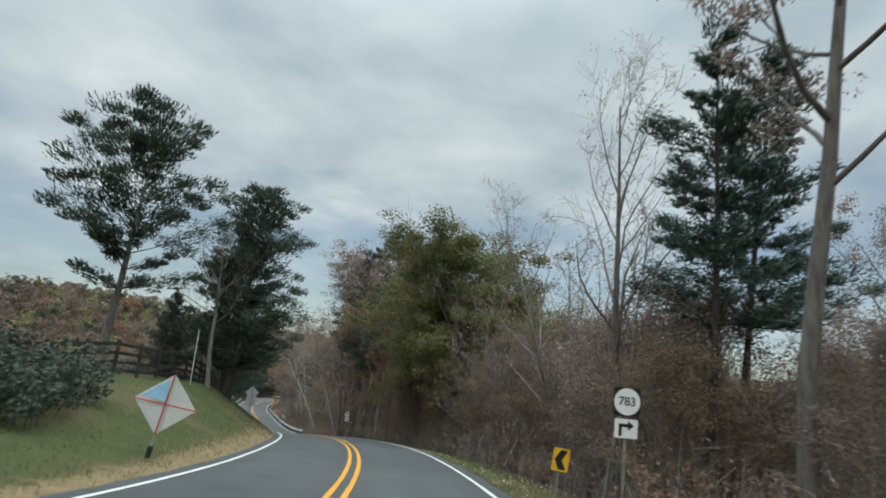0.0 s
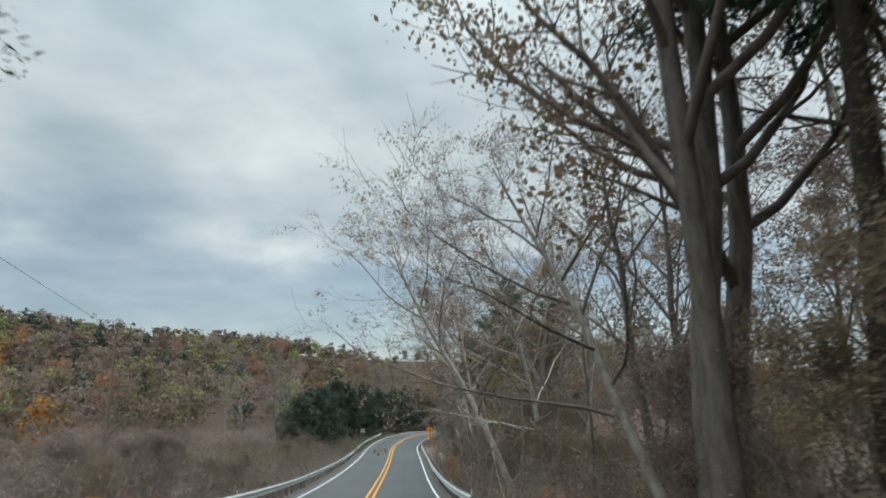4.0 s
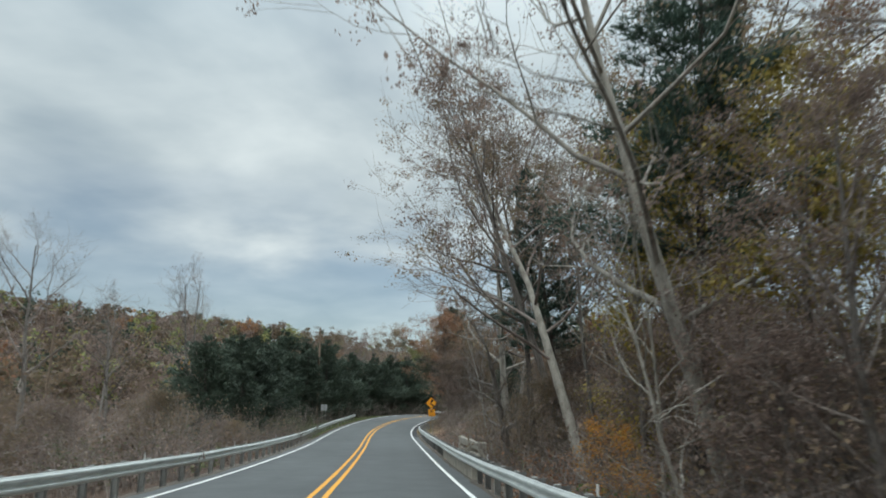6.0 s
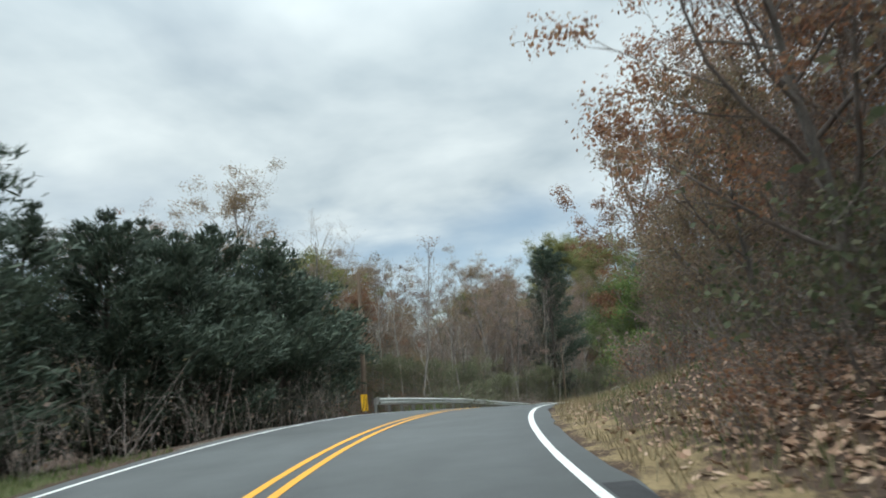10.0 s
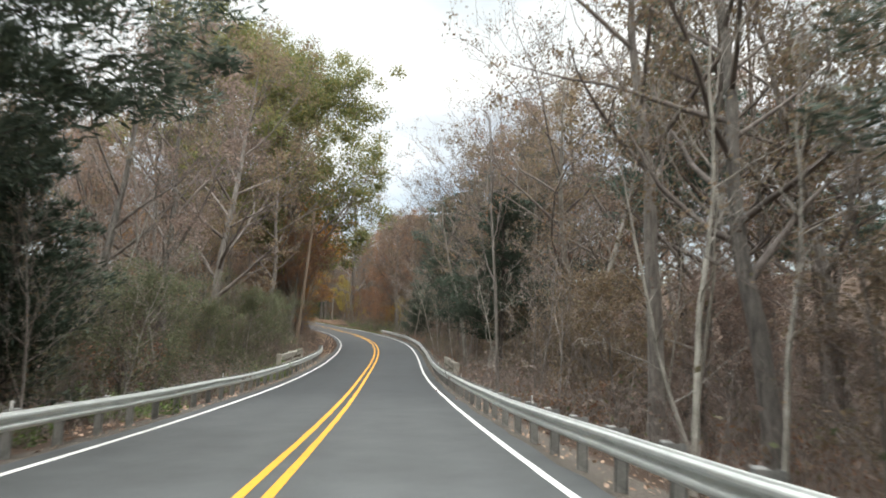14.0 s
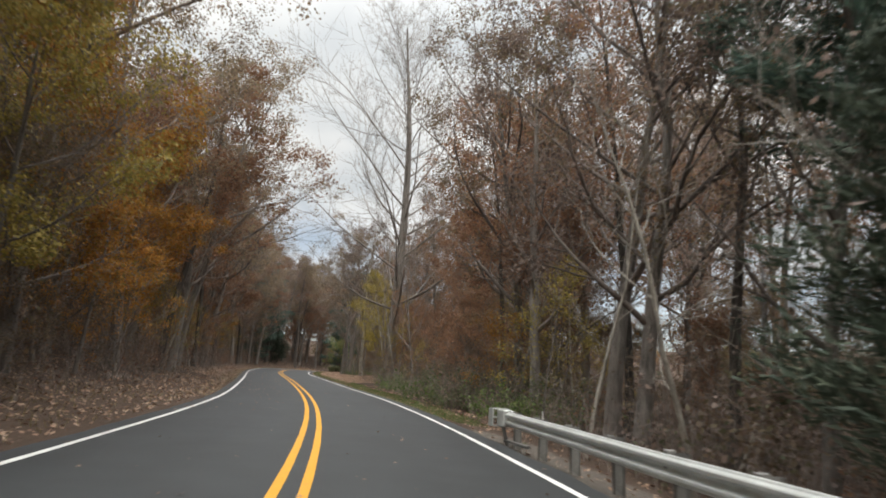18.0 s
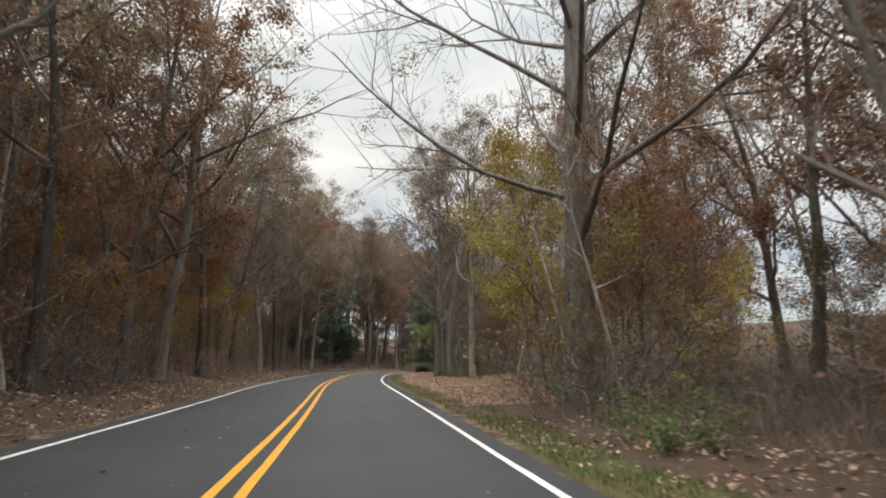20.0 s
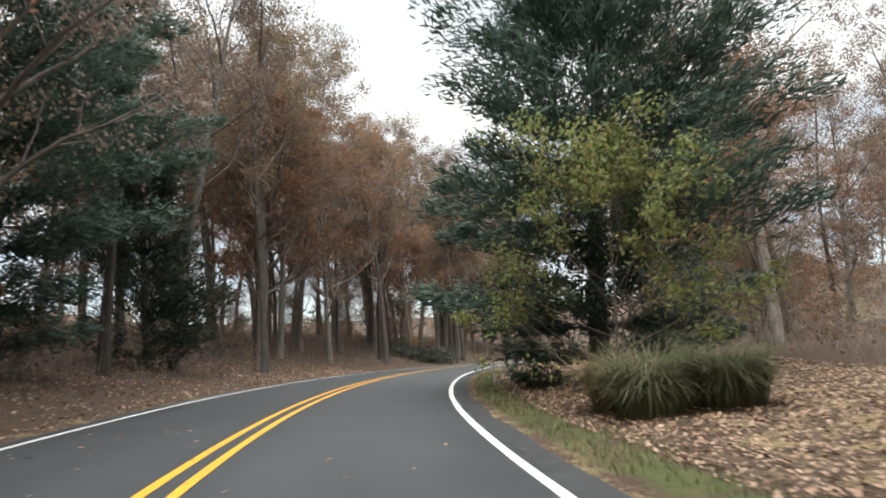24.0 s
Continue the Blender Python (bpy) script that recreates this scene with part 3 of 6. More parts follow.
def guardrail(s0, s1, lat_of, label, flare0=0.0, flare1=0.0, reflect=4, bury1=False):
    """A W-beam rail on steel posts; its ends may swing away from the road."""
    side = 1 if lat_of(s0) > 0 else -1
    root = thing("guardrail", Matrix.Translation(on_ground(s0, lat_of(s0))), label, "guardrail")
    inv = root.matrix_world.inverted()

    def place(s):
        lat = lat_of(s)
        if flare0 and s < s0 + 9:
            lat += side * flare0 * ((s0 + 9 - s) / 9) ** 2
        if flare1 and s > s1 - 9:
            lat += side * flare1 * ((s - s1 + 9) / 9) ** 2
        return on_road(s, lat), heading(s), lat

    panel = POST_GAP * 2
    n = int(round((s1 - s0) / panel))
    rng = random.Random(int(s0))
    dents = [(rng.uniform(-0.02, 0.02), rng.uniform(-0.015, 0.015)) for _ in range(n + 1)]
    for i in range(n):
        verts = []
        for k in range(5):
            f = k / 4
            s = s0 + (s1 - s0) * (i + f * 1.03) / n
            p, a, _ = place(s)
            inward = Vector((-math.cos(a) * side, -math.sin(a) * side, 0))
            dx, dz = (dents[i][q] * (1 - f) + dents[i + 1][q] * f for q in (0, 1))
            lap = 0.004 * (i % 2)
            for d, z in PROFILE:
                verts.append(inv @ (p + inward * (d + dx + lap) + Vector((0, 0, 0.53 + z + dz))))
        w = len(PROFILE)
        faces = [(k * w + j, k * w + (j + 1) % w, (k + 1) * w + (j + 1) % w, (k + 1) * w + j) for k in range(4) for j in range(w)]
        me = mesh("beam", verts, faces, STEEL)
        shared("beam", me, root)
    for i in range(2 * n + 1):
        s = s0 + (s1 - s0) * i / (2 * n)
        p, a, lat = place(s)
        yaw = a + (-math.pi / 2 if side > 0 else math.pi / 2)
        turn = Matrix.Rotation(yaw, 4, "Z")
        outward = Vector((math.cos(a) * side, math.sin(a) * side, 0))
        lean = Matrix.Rotation(rng.uniform(-0.03, 0.03), 4, "X")
        post = shared("post", POST, root, inv @ Matrix.Translation(p + outward * 0.13) @ turn @ lean)
        shared("spacer_block", BLOCK, root, inv @ Matrix.Translation(p + outward * 0.07 + Vector((0, 0, 0.55))) @ turn)
        if reflect and i % reflect == 1:
            shared("reflector", DELINEATOR, post, Matrix.Translation((0, 0.05, 0.70)), "small white reflector")
    return root, place


# ---- trees: branching tubes and many small leaves ----
class Tubes:
    def __init__(self):
        self.v, self.f = [], []

    def add(self, pts, radii, sides):
        base = len(self.v)
        n = len(pts)
        for i in range(n):
            d = (pts[min(i + 1, n - 1)] - pts[max(i - 1, 0)]).normalized()
            ref = Vector((1, 0, 0)) if abs(d.x) < 0.8 else Vector((0, 1, 0))
            u = d.cross(ref).normalized()
            w = d.cross(u)
            for k in range(sides):
                a = 2 * math.pi * k / sides
                self.v.append(pts[i] + (u * math.cos(a) + w * math.sin(a)) * radii[i])
        for i in range(n - 1):
            for k in range(sides):
                q = (k + 1) % sides
                self.f.append((base + i * sides + k, base + i * sides + q, base + (i + 1) * sides + q, base + (i + 1) * sides + k))

    def mesh(self, name, material):
        return mesh(name, self.v, self.f, material, True)


def wander(rng, start, way, length, steps, crook, rise_):
    """A crooked line that bends upwards by rise_ (or droops, below zero)."""
    pts, d, p = [start.copy()], way.normalized(), start.copy()
    for _ in range(steps):
        d = (d + Vector((rng.gauss(0, crook), rng.gauss(0, crook), rng.gauss(0, crook * 0.6) + rise_))).normalized()
        p = p + d * (length / steps)
        pts.append(p.copy())
    return pts


def point_on(pts, f):
    x = f * (len(pts) - 1)
    i = min(int(x), len(pts) - 2)
    return pts[i].lerp(pts[i + 1], x - i), (pts[i + 1] - pts[i]).normalized()


def skeleton_of(rng, height, girth, first, limbs, reach, climb, subs, twigs, crook, lean=0.0, fork=0.0, shape="round", flare=1.25, slim=1.0):
    """Trunk, limbs, branches and twigs of a broad-leaved tree; gives back wood, twigs and the places where leaves sit."""
    wood, fine, spots = Tubes(), Tubes(), []
    way = Vector((lean, rng.uniform(-0.04, 0.04), 1))
    trunk = wander(rng, Vector((0, 0, -0.3)), way, height * (0.86 if fork == 0 else 0.8), 9, crook * 0.35, 0.05)
    rad = [girth * (flare if i == 0 else 1.0) * (1 - 0.86 * (i / 9) ** 1.15) for i in range(10)]
    wood.add(trunk, rad, 7)
    az = rng.uniform(0, 6.28)
    for k in range(limbs):
        f = first + (0.97 - first) * ((k + rng.uniform(0, 0.8)) / limbs)
        p, d = point_on(trunk, f)
        az += 2.4 + rng.uniform(-0.5, 0.5)
        g = (f - first) / (1 - first)
        if shape == "round":
            ln = reach * (0.55 + 0.9 * math.sin(math.pi * min(1, 0.25 + 0.75 * g)) ** 1.0) * rng.uniform(0.7, 1.15) * (1.0 if g < 0.8 else 0.75)
        elif shape == "vase":
            ln = reach * (1.25 - 0.55 * g) * rng.uniform(0.75, 1.15)
        else:
            ln = reach * (1.1 - 0.8 * g) * rng.uniform(0.7, 1.15)
        el = climb + 0.5 * g + rng.uniform(-0.2, 0.2)
        w = Vector((math.cos(az) * math.cos(el), math.sin(az) * math.cos(el), math.sin(el)))
        r0 = girth * (1 - 0.86 * f ** 1.15) * rng.uniform(0.45, 0.62) * slim
        limb = wander(rng, p, w, ln, 6, crook, 0.10)
        fine.add(limb, [max(0.012, r0 * (1 - 0.85 * i / 6)) for i in range(7)], 5)
        for j in range(subs):
            f2 = 0.25 + 0.75 * (j + rng.uniform(0.2, 0.9)) / subs
            q, e = point_on(limb, min(f2, 1.0))
            side = e.cross(Vector((rng.gauss(0, 1), rng.gauss(0, 1), rng.gauss(0, 1)))).normalized()
            sub = wander(rng, q, e * 0.75 + side * 0.8 + Vector((0, 0, 0.15)), ln * rng.uniform(0.3, 0.5) * (1.15 - 0.5 * f2), 4, crook, 0.08)
            r1 = max(0.010, r0 * (1 - 0.85 * f2) * 0.6)
            fine.add(sub, [r1, r1 * 0.8, r1 * 0.6, r1 * 0.42, r1 * 0.25], 3)
            spots += [sub[2], sub[3], sub[4]]
            for _ in range(twigs):
                q3, e3 = point_on(sub, rng.uniform(0.25, 1.0))
                side = e3.cross(Vector((rng.gauss(0, 1), rng.gauss(0, 1), rng.gauss(0, 1)))).normalized()
                tw = wander(rng, q3, e3 * 0.8 + side * 0.8 + Vector((0, 0, 0.12)), ln * rng.uniform(0.12, 0.26), 2, crook, 0.05)
                fine.add(tw, [max(0.008, r1 * 0.45), 0.007, 0.004], 3)
                spots += [tw[1], tw[2]]
    return wood, fine, spots


def leaf_faces(r, at, out, size, up=0.45, loose=0.6):
    """A small pointed quad at each place, turned towards out and the sky."""
    n = len(at)
    face = out + r.normal(0, loose, (n, 3)) + (0, 0, up)
    face /= np.linalg.norm(face, axis=1, keepdims=True) + 1e-6
    u = np.cross(face, r.normal(0, 1, (n, 3)))
    u /= np.linalg.norm(u, axis=1, keepdims=True) + 1e-6
    v = np.cross(face, u)
    k = size * r.uniform(0.6, 1.3, (n, 1))
    return np.stack([at - u * k * 0.6, at + v * k * 0.38, at + u * k * 0.6, at - v * k * 0.38], 1)


def puffs(r, hubs, count, radius, flat=0.65):
    """Places in rounded clumps about the hubs, and the way out of each clump."""
    h = np.array([tuple(p) for p in hubs])
    own = r.randint(0, len(h), count)
    g = r.normal(0, 1, (count, 3))
    g /= np.linalg.norm(g, axis=1, keepdims=True)
    wide = radius * r.uniform(0.55, 1.3, len(h))[own][:, None]
    return h[own] + g * r.random_sample((count, 1)) ** 0.5 * wide * (1, 1, flat), g


def leaf_quads(rng, spots, count, size, spread):
    r = np.random.RandomState(rng.randrange(1 << 30))
    at, out = puffs(r, spots, count, spread)
    return leaf_faces(r, at, out, size)


TREES = {}


def tree_model(key, name, label, category, wood=None, fine=None, leaf=None, bark=None, twig=None, leaf_key=None, crown="crown"):
    root = thing(name, Matrix(), label, category)
    if wood is not None:
        shared("trunk", wood.mesh("trunk", bark), root)
    if fine is not None and fine.v:
        tagged(shared("branchwork", fine.mesh("branchwork", twig), root), kind="stuff")
    if leaf is not None:
        tagged(shared(crown, quads_mesh(crown, leaf, LEAF[leaf_key]), root), kind="stuff")
    TREES.setdefault(key, []).append([root, False])
    return root


def broadleaf(key, seed, height, girth, first, limbs, reach, climb, subs, twigs, crook, count, size, spread, leaf_key, label, name="deciduous_tree", bark=None, twig=None, lean=0.0, shape="round"):
    rng = random.Random(seed)
    wood, fine, spots = skeleton_of(rng, height, girth, first, limbs, reach, climb, subs, twigs, crook, lean, 0.0, shape, 1.25, 0.55 if key == "lone" else 1.0)
    # leaves gather in clumps, with gaps between them
    hubs = rng.sample(spots, max(12, int(len(spots) * (0.34 if count > 60000 else 0.22))))
    leaf = leaf_quads(rng, hubs, count, size, spread * 1.9) if count else None
    return tree_model(key, name, label, "tree", wood, fine, leaf, bark or BARK_GREY, twig or TWIG, leaf_key)


def conifer(key, seed, height, girth, first, whorls, per, reach, profile, droop, tuft, size, leaf_key, label, name, bark, lean=0.0):
    """A needled tree: branches in rings, each set with flat sprays."""
    rng = random.Random(seed)
    r = np.random.RandomState(seed)
    wood, fine = Tubes(), Tubes()
    trunk = wander(rng, Vector((0, 0, -0.3)), Vector((lean, rng.uniform(-0.03, 0.03), 1)), height * 0.98, 8, 0.03, 0.04)
    wood.add(trunk, [girth * (1.2 if i == 0 else 1) * (1 - 0.92 * i / 8) for i in range(9)], 7)
    sprays = []
    for k in range(whorls):
        f = first + (1.0 - first) * (k + rng.uniform(0, 0.6)) / whorls
        p, _ = point_on(trunk, min(f, 0.995))
        g = (f - first) / (1 - first)
        for j in range(per):
            az = rng.uniform(0, 6.28)
            ln = reach * profile(g) * rng.uniform(0.5, 1.2)
            if ln < 0.15:
                ln = 0.15
            w = Vector((math.cos(az), math.sin(az), droop + 0.55 * g))
            b = wander(rng, p, w, ln, 4, 0.10, 0.05)
            fine.add(b, [max(0.012, girth * 0.22 * (1 - g)), 0.02, 0.014, 0.01, 0.006], 3)
            n = max(12, int(tuft * 1.9 * ln))
            knots = [point_on(b, min(1.0, x))[0] for x in ((0.45, 0.75, 1.0) if ln > 1.2 else (0.6, 1.0))]
            at, out = puffs(r, knots, n, 0.20 + 0.17 * ln, 0.5)
            along = np.array(tuple((b[-1] - b[0]).normalized())) + r.normal(0, 0.45, (n, 3))
            along /= np.linalg.norm(along, axis=1, keepdims=True)
            s = np.cross(along, out + (0, 0, 0.8) + r.normal(0, 0.4, (n, 3)))
            s /= np.linalg.norm(s, axis=1, keepdims=True) + 1e-6
            q = size * r.uniform(0.6, 1.4, (n, 1))
            sprays.append(np.stack([at - along * q * 0.6, at + s * q * 0.13, at + along * q * 0.8, at - s * q * 0.13], 1))
    return tree_model(key, name, label, "tree", wood, fine, np.concatenate(sprays), bark, BARK_DARK, leaf_key)


def bush(key, seed, height, wide, stems, count, size, leaf_key, label, name="shrub", twig=None):
    """Many thin stems from the ground with a haze of leaves."""
    rng = random.Random(seed)
    fine, spots = Tubes(), []
    for _ in range(stems):
        a, d = rng.uniform(0, 6.28), wide * math.sqrt(rng.random()) * 0.75
        p = Vector((math.cos(a) * d, math.sin(a) * d, -0.25))
        st = wander(rng, p, Vector((math.cos(a) * 0.35 + rng.gauss(0, 0.25), math.sin(a) * 0.35 + rng.gauss(0, 0.25), 1)), height * rng.uniform(0.55, 1.1), 4, 0.16, 0.0)
        r0 = rng.uniform(0.008, 0.02)
        fine.add(st, [r0, r0 * 0.8, r0 * 0.65, r0 * 0.5, r0 * 0.25], 3)
        spots += st[2:]
        for _ in range(4):
            q, e = point_on(st, rng.uniform(0.3, 0.95))
            tw = wander(rng, q, e + Vector((rng.gauss(0, 0.7), rng.gauss(0, 0.7), rng.gauss(0, 0.35))), height * rng.uniform(0.15, 0.4), 2, 0.15, 0.0)
            fine.add(tw, [0.007, 0.006, 0.003], 3)
            spots += tw[1:]
    leaf = leaf_quads(rng, spots, count, size, 0.13 * height) if count else None
    return tree_model(key, name, label, "shrub", None, fine, leaf, None, twig or TWIG, leaf_key, "foliage")


def grass_clump(key, seed, height, wide, blades, leaf_key, label, name="grass_clump"):
    r = np.random.RandomState(seed)
    a, d = r.uniform(0, 6.28, blades), wide * np.sqrt(r.random_sample(blades)) * 0.5
    base = np.stack([np.cos(a) * d, np.sin(a) * d, np.full(blades, -0.1)], 1)
    out = np.stack([np.cos(a), np.sin(a), np.zeros(blades)], 1) + r.normal(0, 0.3, (blades, 3))
    h = height * r.uniform(0.6, 1.15, (blades, 1))
    mid = base + out * h * 0.16 + np.array([0, 0, 1]) * h * 0.75
    tip = base + out * h * 0.55 + np.array([0, 0, 1]) * h * r.uniform(0.5, 1.0, (blades, 1))
    side = np.cross(out, [0, 0, 1.0]) * 0.006
    q = np.concatenate([np.stack([base - side, base + side, mid + side, mid - side], 1), np.stack([mid - side, mid + side, tip + side * 0.2, tip - side * 0.2], 1)])
    root = thing(name, Matrix(), label, "grass")
    tagged(shared("grass_tuft", quads_mesh("grass_tuft", q, LEAF[leaf_key]), root), kind="stuff")
    TREES.setdefault(key, []).append([root, False])
    return root


def build_models():
    B = broadleaf
    B("bare", 11, 21, 0.22, 0.30, 16, 5.2, 0.70, 6, 5, 0.12, 1820, 0.076, 0.28, "dusk", "bare grey deciduous tree with fine upright twigs", "bare_tree", shape="vase")
    B("bare", 12, 18, 0.16, 0.22, 16, 4.2, 0.75, 6, 5, 0.14, 1560, 0.076, 0.28, "brown", "slender bare grey tree with a few brown leaves", "bare_tree", shape="vase")
    B("bare", 13, 22, 0.26, 0.38, 14, 5.4, 0.55, 6, 5, 0.17, 650, 0.076, 0.26, "dusk", "tall bare grey tree with crooked limbs", "bare_tree", shape="round")
    B("sparse", 21, 20, 0.23, 0.22, 18, 5.0, 0.5, 6, 3, 0.15, 11500, 0.115, 0.44, "dusk", "deciduous tree with thinning dull brown leaves", "brown_oak_tree")
    B("sparse", 22, 22, 0.27, 0.28, 18, 5.4, 0.5, 6, 3, 0.14, 12500, 0.115, 0.46, "brown", "tall oak with thinning brown leaves", "brown_oak_tree")
    B("russet", 31, 19, 0.23, 0.20, 19, 4.8, 0.45, 6, 3, 0.15, 19000, 0.125, 0.46, "russet", "oak with russet autumn leaves", "russet_oak_tree")
    B("russet", 32, 13, 0.15, 0.15, 18, 4.5, 0.5, 6, 3, 0.15, 20000, 0.10, 0.44, "russet", "young oak with russet autumn leaves", "russet_oak_tree")
    B("orange", 41, 14, 0.17, 0.12, 18, 4.0, 0.4, 6, 3, 0.14, 26000, 0.115, 0.44, "orange", "maple with orange and gold autumn leaves", "maple_tree")
    B("yellow", 51, 10, 0.10, 0.12, 15, 2.4, 0.45, 6, 2, 0.14, 17050, 0.08, 0.36, "yellow", "slim tree with yellow autumn leaves", "yellow_tree")
    B("green", 61, 20, 0.30, 0.16, 24, 6.4, 0.4, 7, 3, 0.14, 70000, 0.15, 0.60, "oak_green", "broad oak with yellow-green leaves", "oak_tree")
    B("green", 62, 9, 0.13, 0.05, 20, 3.8, 0.35, 7, 3, 0.14, 46500, 0.08, 0.46, "green", "round-crowned low tree with green leaves", "oak_tree")
    B("sycamore", 71, 20, 0.22, 0.28, 14, 7.2, 0.35, 7, 5, 0.20, 6510, 0.088, 0.30, "dusk", "leaning sycamore with pale limbs and few leaves", "sycamore_tree", BARK_PALE, BARK_PALE, -0.05)
    B("sycamore", 72, 20, 0.24, 0.34, 13, 6.0, 0.45, 7, 5, 0.18, 5580, 0.088, 0.30, "brown", "pale-barked sycamore with a few brown leaves", "sycamore_tree", BARK_PALE, TWIG, 0.05)
    B("lone", 73, 29, 0.36, 0.14, 40, 6.6, 0.42, 9, 7, 0.10, 0, 0.101, 0.22, "dusk", "tall bare tree with a wide fan of fine grey branches", "bare_tree", BARK_GREY, BARK_GREY, 0.0, "round")
    B("pole", 111, 13, 0.075, 0.34, 10, 2.0, 0.7, 4, 3, 0.17, 260, 0.09, 0.22, "brown", "slender pale-trunked young tree with few leaves", "slender_tree", BARK_PALE, BARK_PALE, 0.05, "round")
    B("pole", 112, 11, 0.065, 0.22, 12, 2.3, 0.5, 4, 3, 0.22, 500, 0.09, 0.22, "dusk", "crooked slender grey tree with thin branches", "slender_tree", BARK_PALE, BARK_PALE, -0.10, "round")
    B("pole", 113, 15, 0.095, 0.42, 9, 2.2, 0.75, 4, 3, 0.13, 320, 0.09, 0.22, "russet", "tall thin grey woodland tree", "slender_tree", BARK_GREY, TWIG, 0.02, "round")
    B("snag", 74, 9.5, 0.20, 0.22, 16, 2.8, 0.35, 5, 5, 0.24, 0, 0.144, 0.22, "cedar", "dead leaning grey tree with crooked stubby limbs", "dead_tree", BARK_GREY, BARK_GREY, 0.10, "cone")
    B("trunky", 75, 25, 0.25, 0.40, 15, 4.8, 0.5, 6, 3, 0.15, 10500, 0.12, 0.46, "dusk", "tall straight forest tree with a bare grey trunk", "forest_tree", bark=BARK_GREY)
    B("trunky", 76, 25, 0.21, 0.34, 16, 4.6, 0.45, 6, 3, 0.14, 12000, 0.12, 0.48, "brown", "tall dark-trunked forest tree with brown leaves", "forest_tree", bark=BARK_DARK)
    B("trunky", 77, 23, 0.19, 0.32, 16, 4.4, 0.45, 6, 3, 0.14, 12000, 0.12, 0.48, "russet", "tall forest tree with a thin russet crown", "forest_tree", bark=BARK_DARK)
    B("sapling", 81, 5.5, 0.035, 0.10, 12, 1.9, 0.45, 5, 2, 0.16, 4030, 0.064, 0.26, "orange", "thin sapling with orange autumn leaves", "sapling")
    B("sapling", 82, 5.0, 0.035, 0.10, 12, 1.8, 0.45, 5, 2, 0.16, 3720, 0.064, 0.26, "russet", "thin sapling with russet autumn leaves", "sapling")
    B("baresap", 83, 7.0, 0.04, 0.15, 12, 1.8, 0.6, 5, 4, 0.16, 416, 0.061, 0.15, "brown", "thin bare grey sapling in brush", "sapling")
    B("sapling", 84, 6.0, 0.04, 0.12, 12, 1.8, 0.5, 5, 2, 0.16, 3100, 0.064, 0.26, "yellow", "thin sapling with yellow autumn leaves", "sapling")
    B("greensap", 85, 5.6, 0.05, 0.06, 20, 2.7, 0.35, 6, 3, 0.14, 12350, 0.089, 0.30, "lime", "young tree with yellowish green leaves", "sapling")
    B("lowtree", 86, 8, 0.10, 0.04, 20, 3.4, 0.45, 7, 3, 0.15, 16000, 0.085, 0.42, "dusk", "low tree with dense dull purple-brown leaves", "understorey_tree")
    B("lowtree", 87, 8, 0.10, 0.04, 20, 3.4, 0.50, 7, 3, 0.15, 16000, 0.085, 0.42, "brown", "low tree with dense dull brown leaves", "understorey_tree")
    B("lowrusset", 88, 8, 0.10, 0.05, 18, 3.2, 0.45, 7, 3, 0.15, 14000, 0.085, 0.42, "russet", "low understorey tree with russet leaves", "understorey_tree")
    B("lowrusset", 89, 8, 0.10, 0.05, 18, 3.2, 0.45, 7, 3, 0.15, 14000, 0.085, 0.42, "brown", "low understorey tree with brown leaves", "understorey_tree")
    B("lowgreen", 90, 8, 0.10, 0.03, 20, 3.6, 0.45, 7, 3, 0.15, 20000, 0.09, 0.42, "bush", "low tangled tree with dull grey-green leaves", "understorey_tree")
    C = conifer
    cone = lambda g: (1 - g) ** 0.75 * min(1, 0.55 + 3 * g)
    ragged = lambda g: (1 - g) ** 0.55 * (0.82 + 0.2 * math.sin(11 * g)) * min(1, 0.6 + 3 * g)
    C("cedar", 91, 8, 0.16, 0.02, 22, 7, 2.7, cone, 0.35, 62, 0.15, "cedar", "dark green red cedar", "cedar_tree", BARK_DARK)
    C("cedar", 92, 10, 0.22, 0.14, 22, 7, 4.0, lambda g: (1 - g) ** 0.5 * (0.85 + 0.2 * math.sin(11 * g)) * min(1, 0.5 + 1.6 * g), 0.28, 76, 0.15, "cedar", "ragged dark green cedar", "cedar_tree", BARK_DARK)
    C("cedar", 93, 6, 0.13, 0.01, 18, 7, 3.0, cone, 0.4, 62, 0.15, "cedar", "low bushy dark green cedar", "cedar_tree", BARK_DARK)
    C("opencedar", 99, 9, 0.34, 0.26, 11, 5, 5.0, lambda g: 0.55 + 0.45 * math.sin(math.pi * min(1, g + 0.2)), 0.16, 110, 0.14, "cedar", "spreading dark cedar with open layered boughs", "cedar_tree", BARK_DARK)
    C("tallcedar", 98, 19, 0.32, 0.27, 26, 7, 6.0, ragged, 0.15, 56, 0.21, "cedar", "tall dense dark green cedar", "cedar_tree", BARK_DARK)
    C("pine", 94, 21, 0.24, 0.40, 15, 7, 4.4, lambda g: (1 - g) ** 0.45 * (0.7 + 0.3 * math.sin(14 * g)), 0.1, 46, 0.24, "pine", "tall pine with a bare trunk and dark crown", "pine_tree", BARK_DARK)
    C("pine", 95, 23, 0.25, 0.42, 15, 7, 4.2, lambda g: (1 - g) ** 0.5, 0.15, 46, 0.24, "pine", "tall straight pine with a dark blue-green crown", "pine_tree", BARK_DARK)
    C("whitepine", 96, 17.5, 0.28, 0.05, 25, 8, 5.3, lambda g: (1 - g) ** 0.45 * min(1, 0.7 + 2 * g), 0.02, 66, 0.22, "pine", "broad white pine with layered blue-green boughs", "pine_tree", BARK_DARK)
